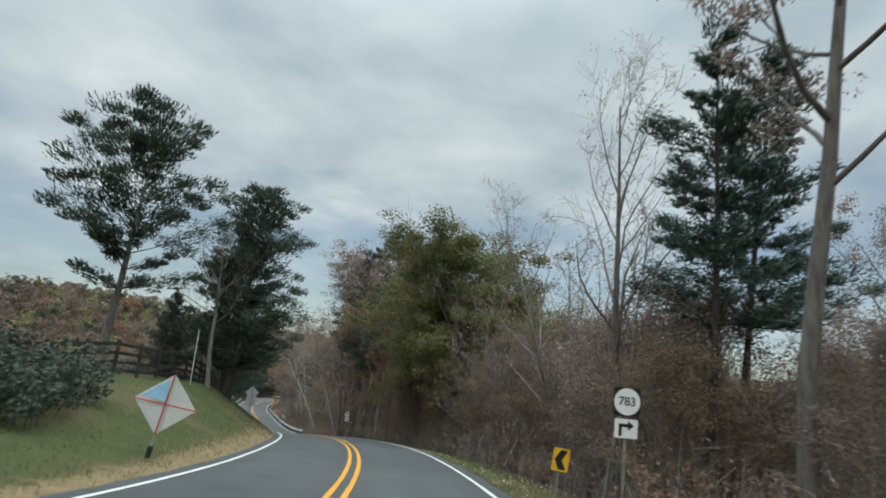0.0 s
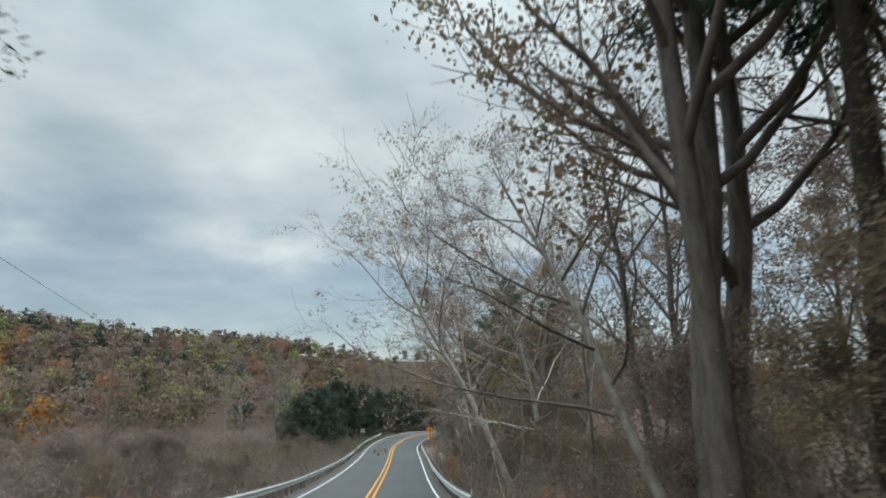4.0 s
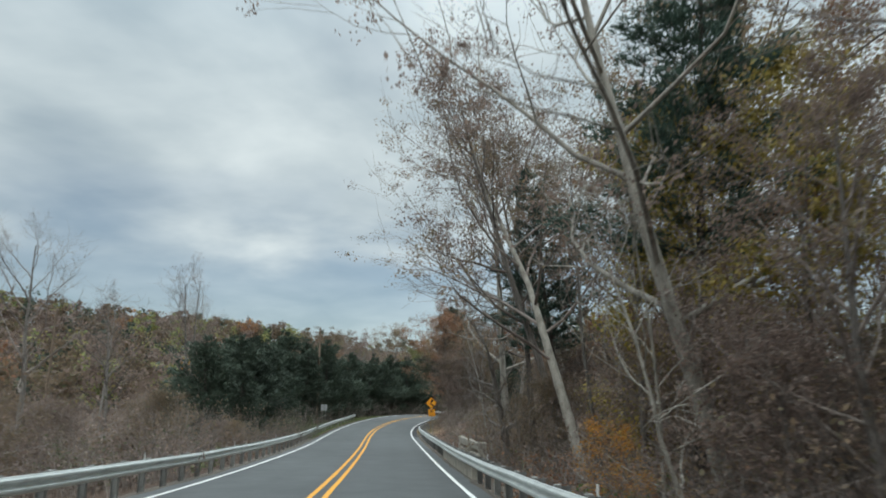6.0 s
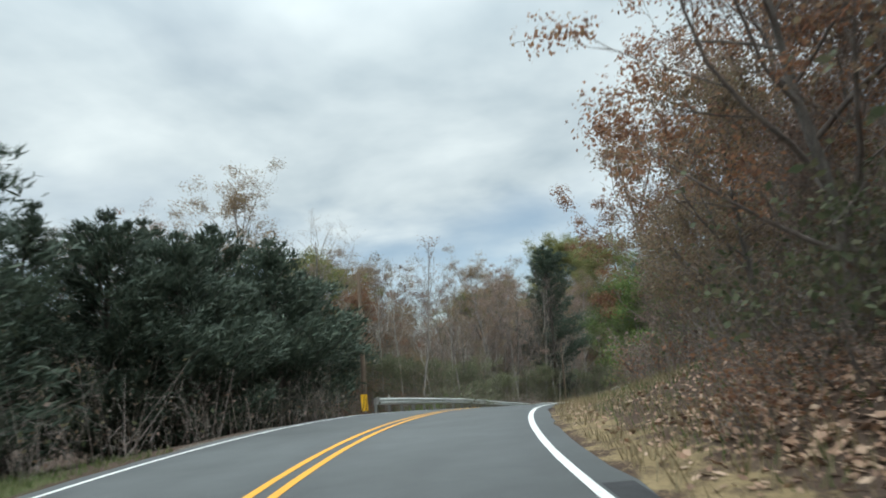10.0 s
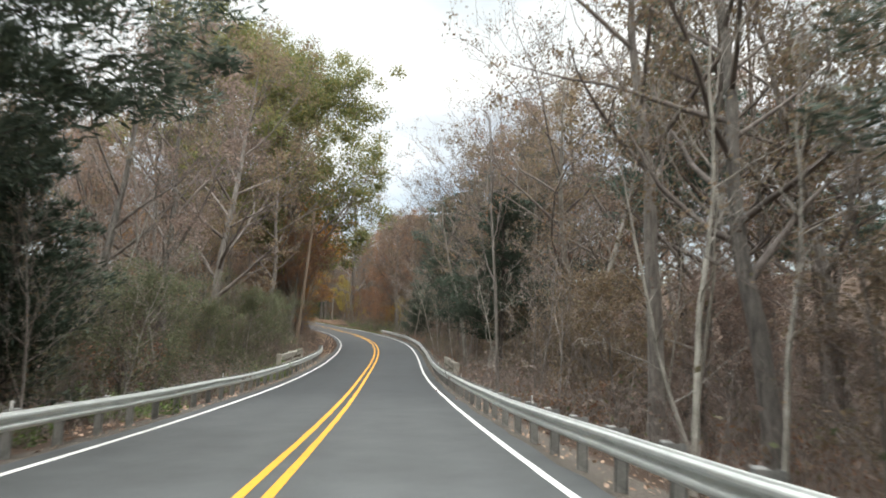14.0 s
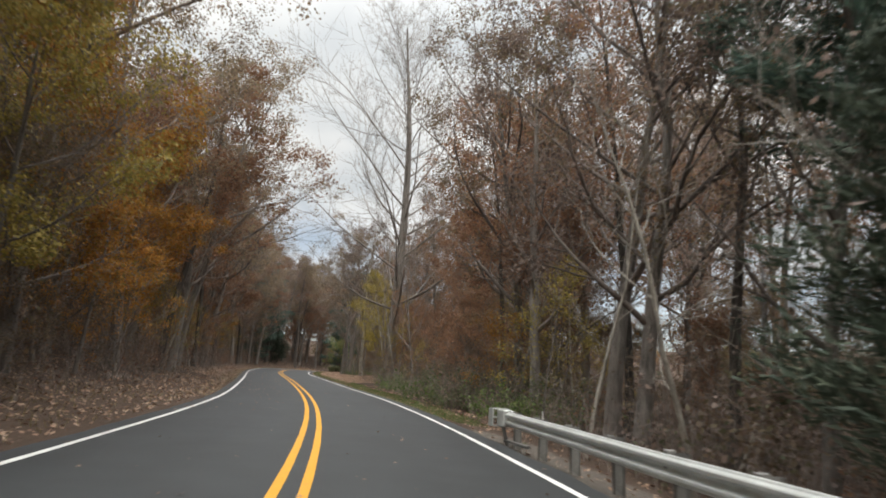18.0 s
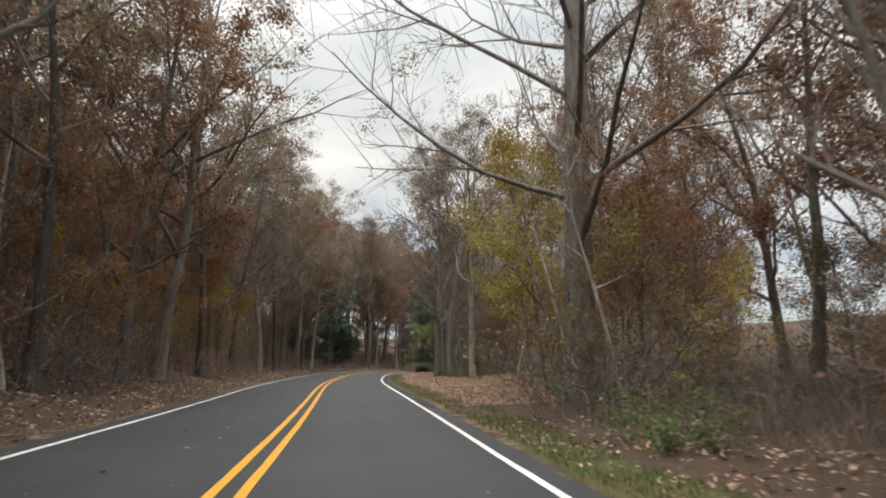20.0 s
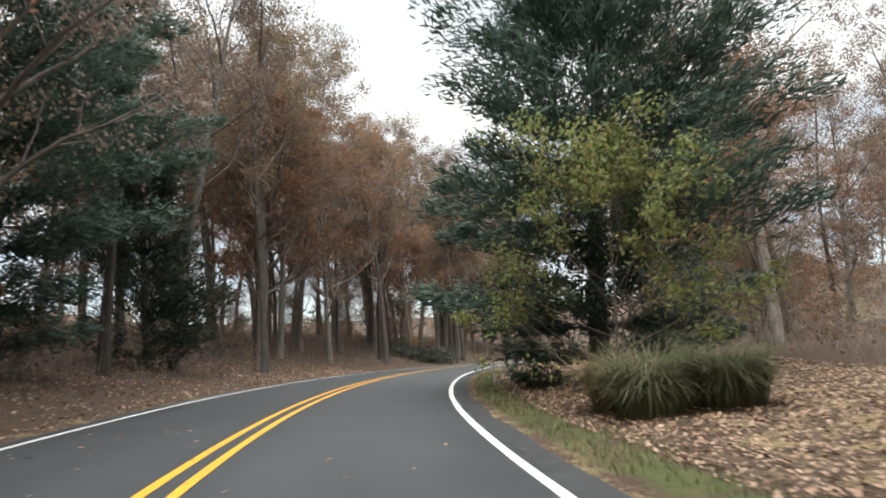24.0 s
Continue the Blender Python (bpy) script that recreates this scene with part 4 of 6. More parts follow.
    C("oldpine", 97, 11, 0.22, 0.35, 10, 5, 4.4, lambda g: 0.6 + 0.4 * math.sin(math.pi * g), 0.22, 80, 0.20, "cedar", "old crooked pine with a flat open crown", "pine_tree", BARK_GREY, 0.12)
    bush("brush", 101, 2.4, 1.5, 46, 900, 0.085, "dusk", "tangle of brown-grey brush with withered leaves")
    bush("brush", 102, 3.4, 1.4, 40, 800, 0.085, "brown", "tall thin brown brush")
    bush("brush", 103, 2.0, 1.7, 46, 1000, 0.085, "russet", "reddish brown thorny brush")
    bush("greenbrush", 104, 2.2, 1.6, 34, 1700, 0.09, "bush", "dull green honeysuckle thicket")
    bush("greenbrush", 105, 1.5, 1.5, 30, 1200, 0.085, "green", "low green leafy thicket")
    bush("hedge", 106, 1.3, 1.3, 40, 2600, 0.08, "cedar", "dense dark evergreen bush")
    grass_clump("pampas", 107, 1.3, 1.0, 1200, "straw", "large clump of pale ornamental grass")
    grass_clump("greenclump", 108, 1.15, 1.1, 2200, "bush", "arching clump of green ornamental grass")
    grass_clump("tussock", 109, 0.55, 0.7, 90, "straw", "tuft of dry straw grass")


build_models()
PLANT = random.Random(7)


def plant(key, s, lat, size=1.0, spin=None, which=None, lean=0.0, tall=1.0, label="", group=""):
    """Sets one tree of a kind on the ground; lean is in degrees towards the road's right."""
    stock = TREES[key]
    entry = stock[PLANT.randrange(len(stock)) if which is None else which]
    spin = PLANT.uniform(0, 6.28) if spin is None else spin
    m = Matrix.Translation(on_ground(s, lat, -0.05)) @ Matrix.Rotation(heading(s), 4, "Z") @ Matrix.Rotation(radians(lean), 4, "Y") @ Matrix.Rotation(spin, 4, "Z") @ Matrix.Diagonal((size, size, size * tall, 1))
    if entry[1]:
        ob = copy_thing(entry[0], m)
        ob.matrix_basis = m
    else:
        ob = entry[0]
        ob.matrix_world = m
        entry[1] = True
    if label:
        ob["label"] = label
    if group:
        ob["group"] = group
    return ob


def grove(s0, s1, d0, d1, side, count, mix, low=0.8, high=1.15, gap=2.0, group="", skip=()):
    """Scatters trees over a stretch beside the road, none closer than gap."""
    keys, weights = list(mix), list(mix.values())
    spots = []
    for _ in range(count * 6):
        if len(spots) >= count:
            break
        s, d = PLANT.uniform(s0, s1), d0 + (d1 - d0) * PLANT.random() ** 1.25
        if any((s - a) ** 2 + (d - b) ** 2 < gap * gap for a, b in spots) or any(a <= s <= b and d < c for a, b, c in skip):
            continue
        spots.append((s, d))
        key = PLANT.choices(keys, weights)[0]
        plant(key, s, side * (EDGE + d), PLANT.uniform(low, high), lean=PLANT.uniform(-4, 4), group=group)


# ---- rails, signs, poles, fence ----
def stripes(parent, w, h, y, z, up_to_right=True):
    """A yellow plate with black slanting bars."""
    p = part("plate", plate(bmesh.new(), rounded(w, h, 0.02, 0, z), 0.004, y), SIGN_YELLOW, parent, "yellow plate with black slanting bars")
    n = 4
    for k in range(n):
        lo = -w / 2 - h * 0.6 + (w + h * 0.6) * (k + 0.35) / n
        pts = []
        for zz, off in ((-h / 2 + 0.012, 0.0), (h / 2 - 0.012, h * 0.75)):
            for d in (0.0, w / n * 0.55):
                pts.append((max(-w / 2 + 0.01, min(w / 2 - 0.01, lo + off + d)), z + zz))
        a, b, c, d = pts
        if b[0] - a[0] < 0.01 and d[0] - c[0] < 0.01:
            continue
        outline = [(a[0], a[1]), (b[0] + 0.001, b[1]), (d[0] + 0.001, d[1]), (c[0], c[1])]
        part("bar", plate(bmesh.new(), outline, 0.002, y - 0.005), SIGN_BLACK, p)
    return p


def letters(parent, body, size, x, y, z, material, name="lettering"):
    cu = bpy.data.curves.new(name, "FONT")
    cu.body, cu.size, cu.align_x, cu.align_y, cu.extrude, cu.offset = body, size, "CENTER", "CENTER", 0.001, 0.004
    tmp = new("tmp", cu)
    bpy.context.view_layer.update()
    me = bpy.data.meshes.new_from_object(tmp)
    bpy.data.objects.remove(tmp)
    me.materials.clear()
    me.materials.append(material)
    me.name = name
    return shared(name, me, parent, Matrix.Translation((x, y, z)) @ Matrix.Rotation(radians(90), 4, "X"))


def sign_base(name, s, lat, label, turn=0.0, lean=0.0, category="road sign"):
    m = Matrix.Translation(on_ground(s, lat)) @ Matrix.Rotation(heading(s) + radians(turn), 4, "Z") @ Matrix.Rotation(radians(lean), 4, "Y")
    return thing(name, m, label, category)


def post(parent, h, r=0.03, material=None, y=0.04, label=""):
    bm = bmesh.new()
    box(bm, (r * 2, r * 0.25, h + 0.5), (0, y, h / 2 - 0.25))
    box(bm, (r * 0.5, r, h + 0.5), (0, y + r * 0.45, h / 2 - 0.25))
    return part("post", bm, material or POST_STEEL, parent, label)


def arrow_outline(kind, x, z, k):
    if kind == "right":
        pts = ((-.5, -.07), (.12, -.07), (.12, -.2), (.5, 0), (.12, .2), (.12, .07), (-.5, .07))
    elif kind == "turn":
        pts = ((-.42, -.42), (-.24, -.42), (-.24, .08), (.1, .08), (.1, -.1), (.45, .17), (.1, .44), (.1, .26), (-.42, .26))
    else:  # chevron to the left
        pts = ((.28, .5), (-.12, .5), (-.38, 0), (-.12, -.5), (.28, -.5), (.02, 0))
    return [(x + a * k, z + b * k) for a, b in pts]


def route_sign(s, lat, bottom, arrow, label, turn=0.0):
    root = sign_base("route_sign", s, lat, label, turn)
    post(root, bottom + 1.05)
    zc = bottom + 0.45 + 0.04 + 0.31
    p = part("plate", plate(bmesh.new(), rounded(0.62, 0.62, 0.03, 0, zc), 0.004), SIGN_BLACK, root, "black square plate")
    disc = [(0.3 * math.cos(a), zc + 0.3 * math.sin(a)) for a in np.linspace(0, 2 * math.pi, 28, endpoint=False)]
    d = part("disc", plate(bmesh.new(), disc, 0.003, -0.006), SIGN_WHITE, p, "white disc with the route number")
    letters(d, "783", 0.27, 0, -0.011, zc, SIGN_BLACK, "route_number")
    q = part("arrow_plate", plate(bmesh.new(), rounded(0.53, 0.42, 0.03, 0, bottom + 0.21), 0.004), SIGN_WHITE, root, "white plate with a black arrow")
    part("arrow", plate(bmesh.new(), arrow_outline(arrow, 0, bottom + 0.21, 0.40), 0.002, -0.005), SIGN_BLACK, q)
    return root


def chevron_sign(s, lat):
    root = sign_base("chevron_sign", s, lat, "yellow chevron sign with a black arrowhead on a thin post", lean=6)
    post(root, 1.45)
    p = part("plate", plate(bmesh.new(), rounded(0.46, 0.61, 0.03, 0, 1.12), 0.004), SIGN_YELLOW, root)
    part("chevron", plate(bmesh.new(), arrow_outline("chevron", 0.02, 1.12, 0.52), 0.002, -0.005), SIGN_BLACK, p)


def curve_sign(s, lat, zc):
    root = sign_base("curve_warning_sign", s, lat, "amber winding road warning sign above a 35 MPH plate", lean=-3)
    post(root, zc + 0.4)
    k = 0.53
    p = part("plate", plate(bmesh.new(), [(0, zc - k), (k, zc), (0, zc + k), (-k, zc)], 0.004), SIGN_AMBER, root)
    for a, b in (((0, -1), (1, 0)), ((1, 0), (0, 1)), ((0, 1), (-1, 0)), ((-1, 0), (0, -1))):
        a0, b0 = Vector((a[0], 0, a[1])) * k * 0.95, Vector((b[0], 0, b[1])) * k * 0.95
        d = (b0 - a0)
        bm = box(bmesh.new(), (d.length, 0.002, 0.014), ((a0 + b0) / 2) + Vector((0, -0.005, zc)), 0, Matrix.Rotation(-math.atan2(d.z, d.x), 4, "Y"))
        part("border", bm, SIGN_BLACK, p)
    bm = bmesh.new()
    line = [Vector((0.06 + 0.11 * math.sin(u * 7.2 + 0.4) * (1 - 0.3 * u) - 0.06 * u, 0, -0.33 + 0.5 * u)) for u in np.linspace(0, 1, 22)]
    rows = []
    for i, c in enumerate(line):
        d = (line[min(i + 1, 21)] - line[max(i - 1, 0)]).normalized()
        n = Vector((d.z, 0, -d.x)) * 0.05
        rows.append([bm.verts.new((c.x + e.x, -0.006, zc + c.z + e.z)) for e in (n, -n)])
    for a, b in zip(rows, rows[1:]):
        bm.faces.new((a[0], a[1], b[1], b[0]))
    tip = line[-1]
    bm.faces.new([bm.verts.new((tip.x + x, -0.006, zc + tip.z + z)) for x, z in ((-0.13, -0.02), (0.13, -0.02), (-0.02, 0.2))])
    part("winding_arrow", bm, SIGN_BLACK, p, "black winding arrow")
    z2 = zc - k - 0.05 - 0.30
    q = part("speed_plate", plate(bmesh.new(), rounded(0.6, 0.6, 0.03, 0, z2), 0.004), SIGN_AMBER, root, "amber plate reading 35 MPH")
    letters(q, "35", 0.36, 0, -0.005, z2 + 0.10, SIGN_BLACK, "number")
    letters(q, "M.P.H.", 0.14, 0, -0.005, z2 - 0.18, SIGN_BLACK, "lettering")


def roll_up_sign(s, lat):
    """The back of a fabric work sign: a white diamond on crossed ribs."""
    root = sign_base("roll_up_sign", s, lat, "white fabric diamond sign seen from behind on crossed red ribs", turn=12, lean=9)
    k, zc = 0.78, 1.36
    bm = bmesh.new()
    grid = 8
    rows = []
    for i in range(grid + 1):
        for j in range(grid + 1):
            u, v = i / grid - 0.5, j / grid - 0.5
            rows.append(bm.verts.new(((u - v) * k, 0.03 * math.sin(5 * u) * math.cos(4 * v), zc + (u + v) * k)))
    for i in range(grid):
        for j in range(grid):
            a = i * (grid + 1) + j
            bm.faces.new((rows[a], rows[a + 1], rows[a + grid + 2], rows[a + grid + 1]))
    solid = bmesh.ops.solidify(bm, geom=bm.faces[:], thickness=0.006)
    fabric = part("fabric", bm, SIGN_WHITE, root, "white fabric diamond")
    part("patch", plate(bmesh.new(), [(-0.05, zc + 0.62), (-0.05, zc + 0.06), (-0.60, zc + 0.10), (-0.32, zc + 0.40)], 0.003, -0.05), BLUE_TAPE, fabric, "faded pale blue patch")
    part("rib", rod(bmesh.new(), 0.02, 0.02, (0, -0.06, zc - k), (0, -0.06, zc + k), 6), RED_TAPE, root)
    part("rib", rod(bmesh.new(), 0.017, 0.017, (-k, -0.06, zc), (k, -0.06, zc), 6), RED_TAPE, root)
    part("mast", rod(bmesh.new(), 0.022, 0.022, (0, -0.02, 0.25), (0, -0.02, zc - k + 0.05), 8), SIGN_BACK, root)
    part("foot", box(bmesh.new(), (0.12, 0.14, 0.5), (0, 0, 0.05), 0.02), WIRE, root, "black spring foot")


def sign_back_pair(s, lat, zc):
    root = sign_base("warning_sign_back", s, lat, "grey metal back of a diamond sign with a plate below", turn=8)
    k = 0.64
    post(root, zc + 0.5, 0.035, None, -0.03)
    part("plate", plate(bmesh.new(), [(0, zc - k), (k, zc), (0, zc + k), (-k, zc)], 0.005, 0.02), SIGN_BACK, root)
    part("lower_plate", plate(bmesh.new(), rounded(0.9, 1.0, 0.03, 0, zc - 0.75), 0.005, 0.0), SIGN_BACK, root)


def twin_plates(s, lat, zc):
    root = sign_base("object_sign_back", s, lat, "two narrow grey sign backs side by side on posts", category="road sign")
    for x in (-0.17, 0.17):
        bm = box(bmesh.new(), (0.05, 0.05, zc + 0.6), (x, 0.03, zc / 2 - 0.1))
        part("post", bm, POST_STEEL, root)
        part("plate", plate(bmesh.new(), rounded(0.30, 0.62, 0.03, x, zc), 0.005), SIGN_BACK, root)


def end_marker(s, lat, zc, size, label):
    root = sign_base("object_marker", s, lat, label, category="road sign")
    post(root, zc + 0.2)
    stripes(root, size[0], size[1], 0.0, zc)


def street_sign(s, lat):
    root = sign_base("street_name_sign", s, lat, "green street name blades on a thin grey post", turn=15)
    part("post", rod(bmesh.new(), 0.03, 0.03, (0, 0, -0.5), (0, 0, 2.9), 8), POST_STEEL, root)
    for z, a, w in ((2.35, 0, 0.75), (2.56, 80, 0.6)):
        turn = Matrix.Rotation(radians(a), 4, "Z")
        b = part("blade", box(bmesh.new(), (w, 0.006, 0.18), (0.2, -0.035, z), 0, turn), SIGN_GREEN, root, "green blade")
        part("bar", box(bmesh.new(), (w * 0.7, 0.003, 0.06), turn @ Vector((0.2, -0.042, z)) - turn @ Vector((0, 0, 0)), 0, turn), SIGN_WHITE, b)


def stake(s, lat, h, lean, material, label, r=0.035, name="marker_post"):
    root = sign_base(name, s, lat, label, 0, lean, "post")
    bm = bmesh.new()
    rod(bm, r, r * 0.85, (0, 0, -0.4), (0, 0, h), 8)
    part("shaft", bm, material, root)
    part("cap", rod(bmesh.new(), r * 1.15, r * 0.8, (0, 0, h), (0, 0, h + 0.06), 8), material, root)
    return root


def utility_pole(s, lat, h, lean=0.0, arm=False, tone=None, up0=0.0):
    root = thing("utility_pole", Matrix.Translation(on_ground(s, lat)) @ Matrix.Rotation(heading(s), 4, "Z") @ Matrix.Rotation(radians(lean), 4, "Y"),
                 "weathered wooden utility pole standing in brush" if not arm else "wooden utility pole with a crossarm above the valley", "utility pole")
    t = Tubes()
    t.add([Vector((0, 0, -0.8)), Vector((0.02, 0, h * 0.5)), Vector((0, 0, h))], [0.16, 0.135, 0.11], 10)
    shared("shaft", t.mesh("shaft", tone or WOOD_POLE), root)
    part("cap", rod(bmesh.new(), 0.112, 0.09, (0, 0, h - 0.01), (0, 0, h + 0.04), 10), tone or WOOD_POLE, root)
    if arm:
        part("crossarm", box(bmesh.new(), (2.2, 0.1, 0.12), (0, -0.15, h - 0.5), 0.01), WOOD_POLE, root)
        for x in (-1.0, 0.0, 1.0):
            part("insulator", rod(bmesh.new(), 0.05, 0.03, (x, -0.15, h - 0.44), (x, -0.15, h - 0.26), 8), SIGN_BACK, root)
    return root


def cable(a, b, sag, label="thin black overhead cable strung between poles"):
    root = thing("overhead_cable", Matrix.Translation(a), label, "cable")
    t = Tubes()
    pts = [(b - a) * u + Vector((0, 0, -4 * sag * u * (1 - u))) for u in np.linspace(0, 1, 15)]
    t.add([Vector(p) for p in pts], [0.014] * 15, 4)
    shared("strand", t.mesh("strand", WIRE), root)


def parapet(s0, s1, lat, posts, h, label):
    """Old concrete bridge railing: square posts with a heavy beam between."""
    side = 1 if lat > 0 else -1
    root = thing("bridge_parapet", Matrix.Translation(on_road(s0, lat)), label, "bridge railing")
    inv = root.matrix_world.inverted()
    for i in range(posts):
        s = s0 + (s1 - s0) * i / (posts - 1)
        m = inv @ Matrix.Translation(on_road(s, lat, h - 0.45)) @ Matrix.Rotation(heading(s), 4, "Z")
        ob = part("post", box(bmesh.new(), (0.34, 0.46, 1.3), (0, 0, -0.2), 0.03), CONCRETE, root)
        ob.matrix_local = m
    for i in range(posts - 1):
        a, b = on_road(s0 + (s1 - s0) * i / (posts - 1), lat), on_road(s0 + (s1 - s0) * (i + 1) / (posts - 1), lat)
        d = b - a
        turn = d.to_track_quat("Y", "Z").to_matrix().to_4x4()
        for z, hh in ((h - 0.22, 0.34), (h - 0.70, 0.22)):
            ob = part("beam", box(bmesh.new(), (0.24, d.length - 0.42, hh), (0, 0, 0), 0.02), CONCRETE, root)
            ob.matrix_local = inv @ Matrix.Translation((a + b) / 2 + Vector((0, 0, z))) @ turn
    return root


def kerb_beam(s0, s1, lat, z, label):
    root = thing("bridge_kerb", Matrix.Translation(on_road(s0, lat)), label, "kerb")
    inv = root.matrix_world.inverted()
    n = 3
    for i in range(n):
        a, b = on_road(s0 + (s1 - s0) * i / n, lat), on_road(s0 + (s1 - s0) * (i + 0.98) / n, lat)
        d = b - a
        ob = part("block", box(bmesh.new(), (0.26, d.length, 0.5), (0, 0, 0), 0.025), CONCRETE, root)
        ob.matrix_local = inv @ Matrix.Translation((a + b) / 2 + Vector((0, 0, z - 0.25))) @ d.to_track_quat("Y", "Z").to_matrix().to_4x4()


def board_fence(path):
    """Four dark boards between posts, following the top of the bank; path: station and offset."""
    root = thing("board_fence", Matrix.Translation(on_ground(*path[0])), "dark brown four-board wooden fence along the grassy bank", "fence")
    inv = root.matrix_world.inverted()
    spots = []
    for (s0, l0), (s1, l1) in zip(path, path[1:]):
        n = max(1, round(math.hypot(s1 - s0, l1 - l0) / 2.4))
        spots += [(s0 + (s1 - s0) * i / n, l0 + (l1 - l0) * i / n) for i in range(n)]
    spots.append(path[-1])
    feet = [on_ground(s, lat) for s, lat in spots]
    for p in feet:
        ob = part("post", box(bmesh.new(), (0.12, 0.12, 1.95), (0, 0, 0.5), 0.012), FENCE_WOOD, root)
        ob.matrix_local = inv @ Matrix.Translation(p)
    for a, b in zip(feet, feet[1:]):
        d = b - a
        turn = d.to_track_quat("Y", "Z").to_matrix().to_4x4()
        for z in (0.22, 0.58, 0.94, 1.30):
            ob = part("board", box(bmesh.new(), (0.028, d.length + 0.06, 0.14), (-0.075, 0, 0), 0.004), FENCE_WOOD, root)
            ob.matrix_local = inv @ Matrix.Translation((a + b) / 2 + Vector((0, 0, z))) @ turn


left_rail = lambda s: -4.62
right_rail = lambda s: 4.32
guardrail(69.5, 173, left_rail, "long galvanised steel guardrail beside the valley brush", flare1=0.5, reflect=6)
guardrail(80, 158.5, right_rail, "galvanised steel guardrail on the outer verge", flare1=0.8, reflect=6)
guardrail(199.5, 305, left_rail, "long galvanised steel guardrail above the wooded hollow", flare1=0.5, reflect=8)
rail, rail_at = guardrail(229, 340, right_rail, "galvanised steel guardrail along the creek woods", flare0=1.2, reflect=8)


def rail_terminal(parent, place, s):
    """The boxed steel impact head on the rail's far end."""
    inv = parent.matrix_world.inverted()
    p, a, _ = place(s)
    m = inv @ Matrix.Translation(p) @ Matrix.Rotation(a, 4, "Z")
    head = part("impact_head", bmesh.new(), STEEL, parent, "boxed steel impact head")
    bm = bmesh.new()
    box(bm, (0.26, 0.5, 0.36), (0, 0.35, 0.55), 0.02)
    bm.to_mesh(head.data)
    bm.free()
    head.matrix_local = m
    f = part("face_frame", bmesh.new(), STEEL, head, "open square steel frame")
    bm = bmesh.new()
    for z in (0.36, 0.55, 0.74):
        box(bm, (0.42, 0.34, 0.03), (-0.02, 0.78, z))
    for x in (-0.22, 0.18):
        box(bm, (0.03, 0.34, 0.40), (x, 0.78, 0.55))
    bm.to_mesh(f.data)
    bm.free()
    g = part("strut", rod(bmesh.new(), 0.045, 0.045, (0, 0.5, 0.36), (0.12, 0.3, -0.25), 6), POST_STEEL, head)
    part("foot_rail", box(bmesh.new(), (0.09, 1.7, 0.06), (0.05, -0.4, 0.05), 0.01), POST_STEEL, head)


rail_terminal(rail, rail_at, 340)
end_marker(68.6, -4.85, 0.62, (0.32, 0.75), "yellow and black striped marker plate at the rail end")
end_marker(198.6, -5.0, 0.62, (0.32, 0.75), "yellow and black striped marker plate at the rail end")
end_marker(228.3, 5.2, 0.78, (0.62, 0.62), "square yellow and black striped marker plate at the rail end")

route_sign(-7.8, 6.2, 1.9, "turn", "white route number sign with a turning arrow plate below")
route_sign(56.2, 6.1, 2.25, "right", "white route number sign with a straight arrow plate below")
street_sign(57.5, 6.75)
chevron_sign(-4.4, 5.6)
roll_up_sign(-4.9, -5.1)
sign_back_pair(43.5, -5.7, 2.5)
curve_sign(152.6, 5.6, 2.75)
twin_plates(160.5, -5.5, 2.1)
stake(55.5, -6.2, 1.0, 4, ORANGE_POST, "short orange-topped plastic marker post in grass")
stake(63.5, -5.6, 1.9, -8, WOOD_POLE, "thin leaning weathered wooden stake")
stake(12.0, -8.3, 2.6, 0, REFLECTOR, "tall thin white marker rod by the fence", 0.018)
board_fence([(-4, -11.5), (6, -10.2), (16, -9.3), (28, -8.9), (40, -8.6), (52, -8.3), (66, -7.9)])
parapet(123.5, 132.0, 5.95, 3, 0.80, "old weathered concrete bridge railing behind the guardrail")
kerb_beam(115.5, 127.0, 4.53, 0.34, "weathered concrete bridge kerb below the guardrail")
parapet(281.0, 288.0, 5.3, 3, 0.95, "old weathered concrete bridge railing over the creek")
parapet(285.5, 293.5, -5.5, 3, 1.15, "old weathered concrete bridge railing on the far side")
p1 = utility_pole(168, -8.2, 10.9)
p2 = utility_pole(205, -8.0, 8.8, 2)
p3 = utility_pole(255, -6.7, 8.6, 3)
p4 = utility_pole(300.7, -7.0, 12.5, 5)
p5 = utility_pole(108, -22, 13.5, 0, True)
utility_pole(160, -34, 12.0)
cable(p5.matrix_world.translation + Vector((0, 0, 13.2)), on_road(30, -14, 14), 0.6)
cable(p2.matrix_world.translation + Vector((0, 0, 8.6)), on_road(268, -24, 13), 0.4)


# ---- single trees that stand out ----
P = plant
P("oldpine", 12, -12.8, 1.15, 1.0, lean=-3)
P("bare", 15, -7.9, 0.48, which=2, label="small bare grey tree on the grassy bank")
P("cedar", 18.7, -7.2, 1.3, 0.4, 1, lean=5, tall=1.06)
P("cedar", 22.5, -7.9, 1.05, 2.2, 1)
P("cedar", 27, -12, 0.9, 1.2, 0)
P("snag", 34.5, -8.0, 1.3, 0.1, lean=-1)
P("opencedar", 59.0, -8.5, 1.0, 0.9, label="spreading dark cedar at the end of the fence")
for s, lat, k in ((-5.5, -9.0, 1.55), (-3.5, -10.2, 1.7), (-1.5, -9.4, 1.5), (-7, -11.5, 1.6), (-1, -11.7, 1.7), (-4, -13, 1.7), (-6, -10.2, 1.6)):
    P("hedge", s, lat, k, label="tall dense dark evergreen shrub on the lawn")
P("green", 29, 9.4, 1.2, 0.5, 0, tall=0.78)
P("bare", -1.7, 8.4, 0.75, 0.3, 0)
P("pine", -5.0, 9.6, 0.72, 1.0, 0)
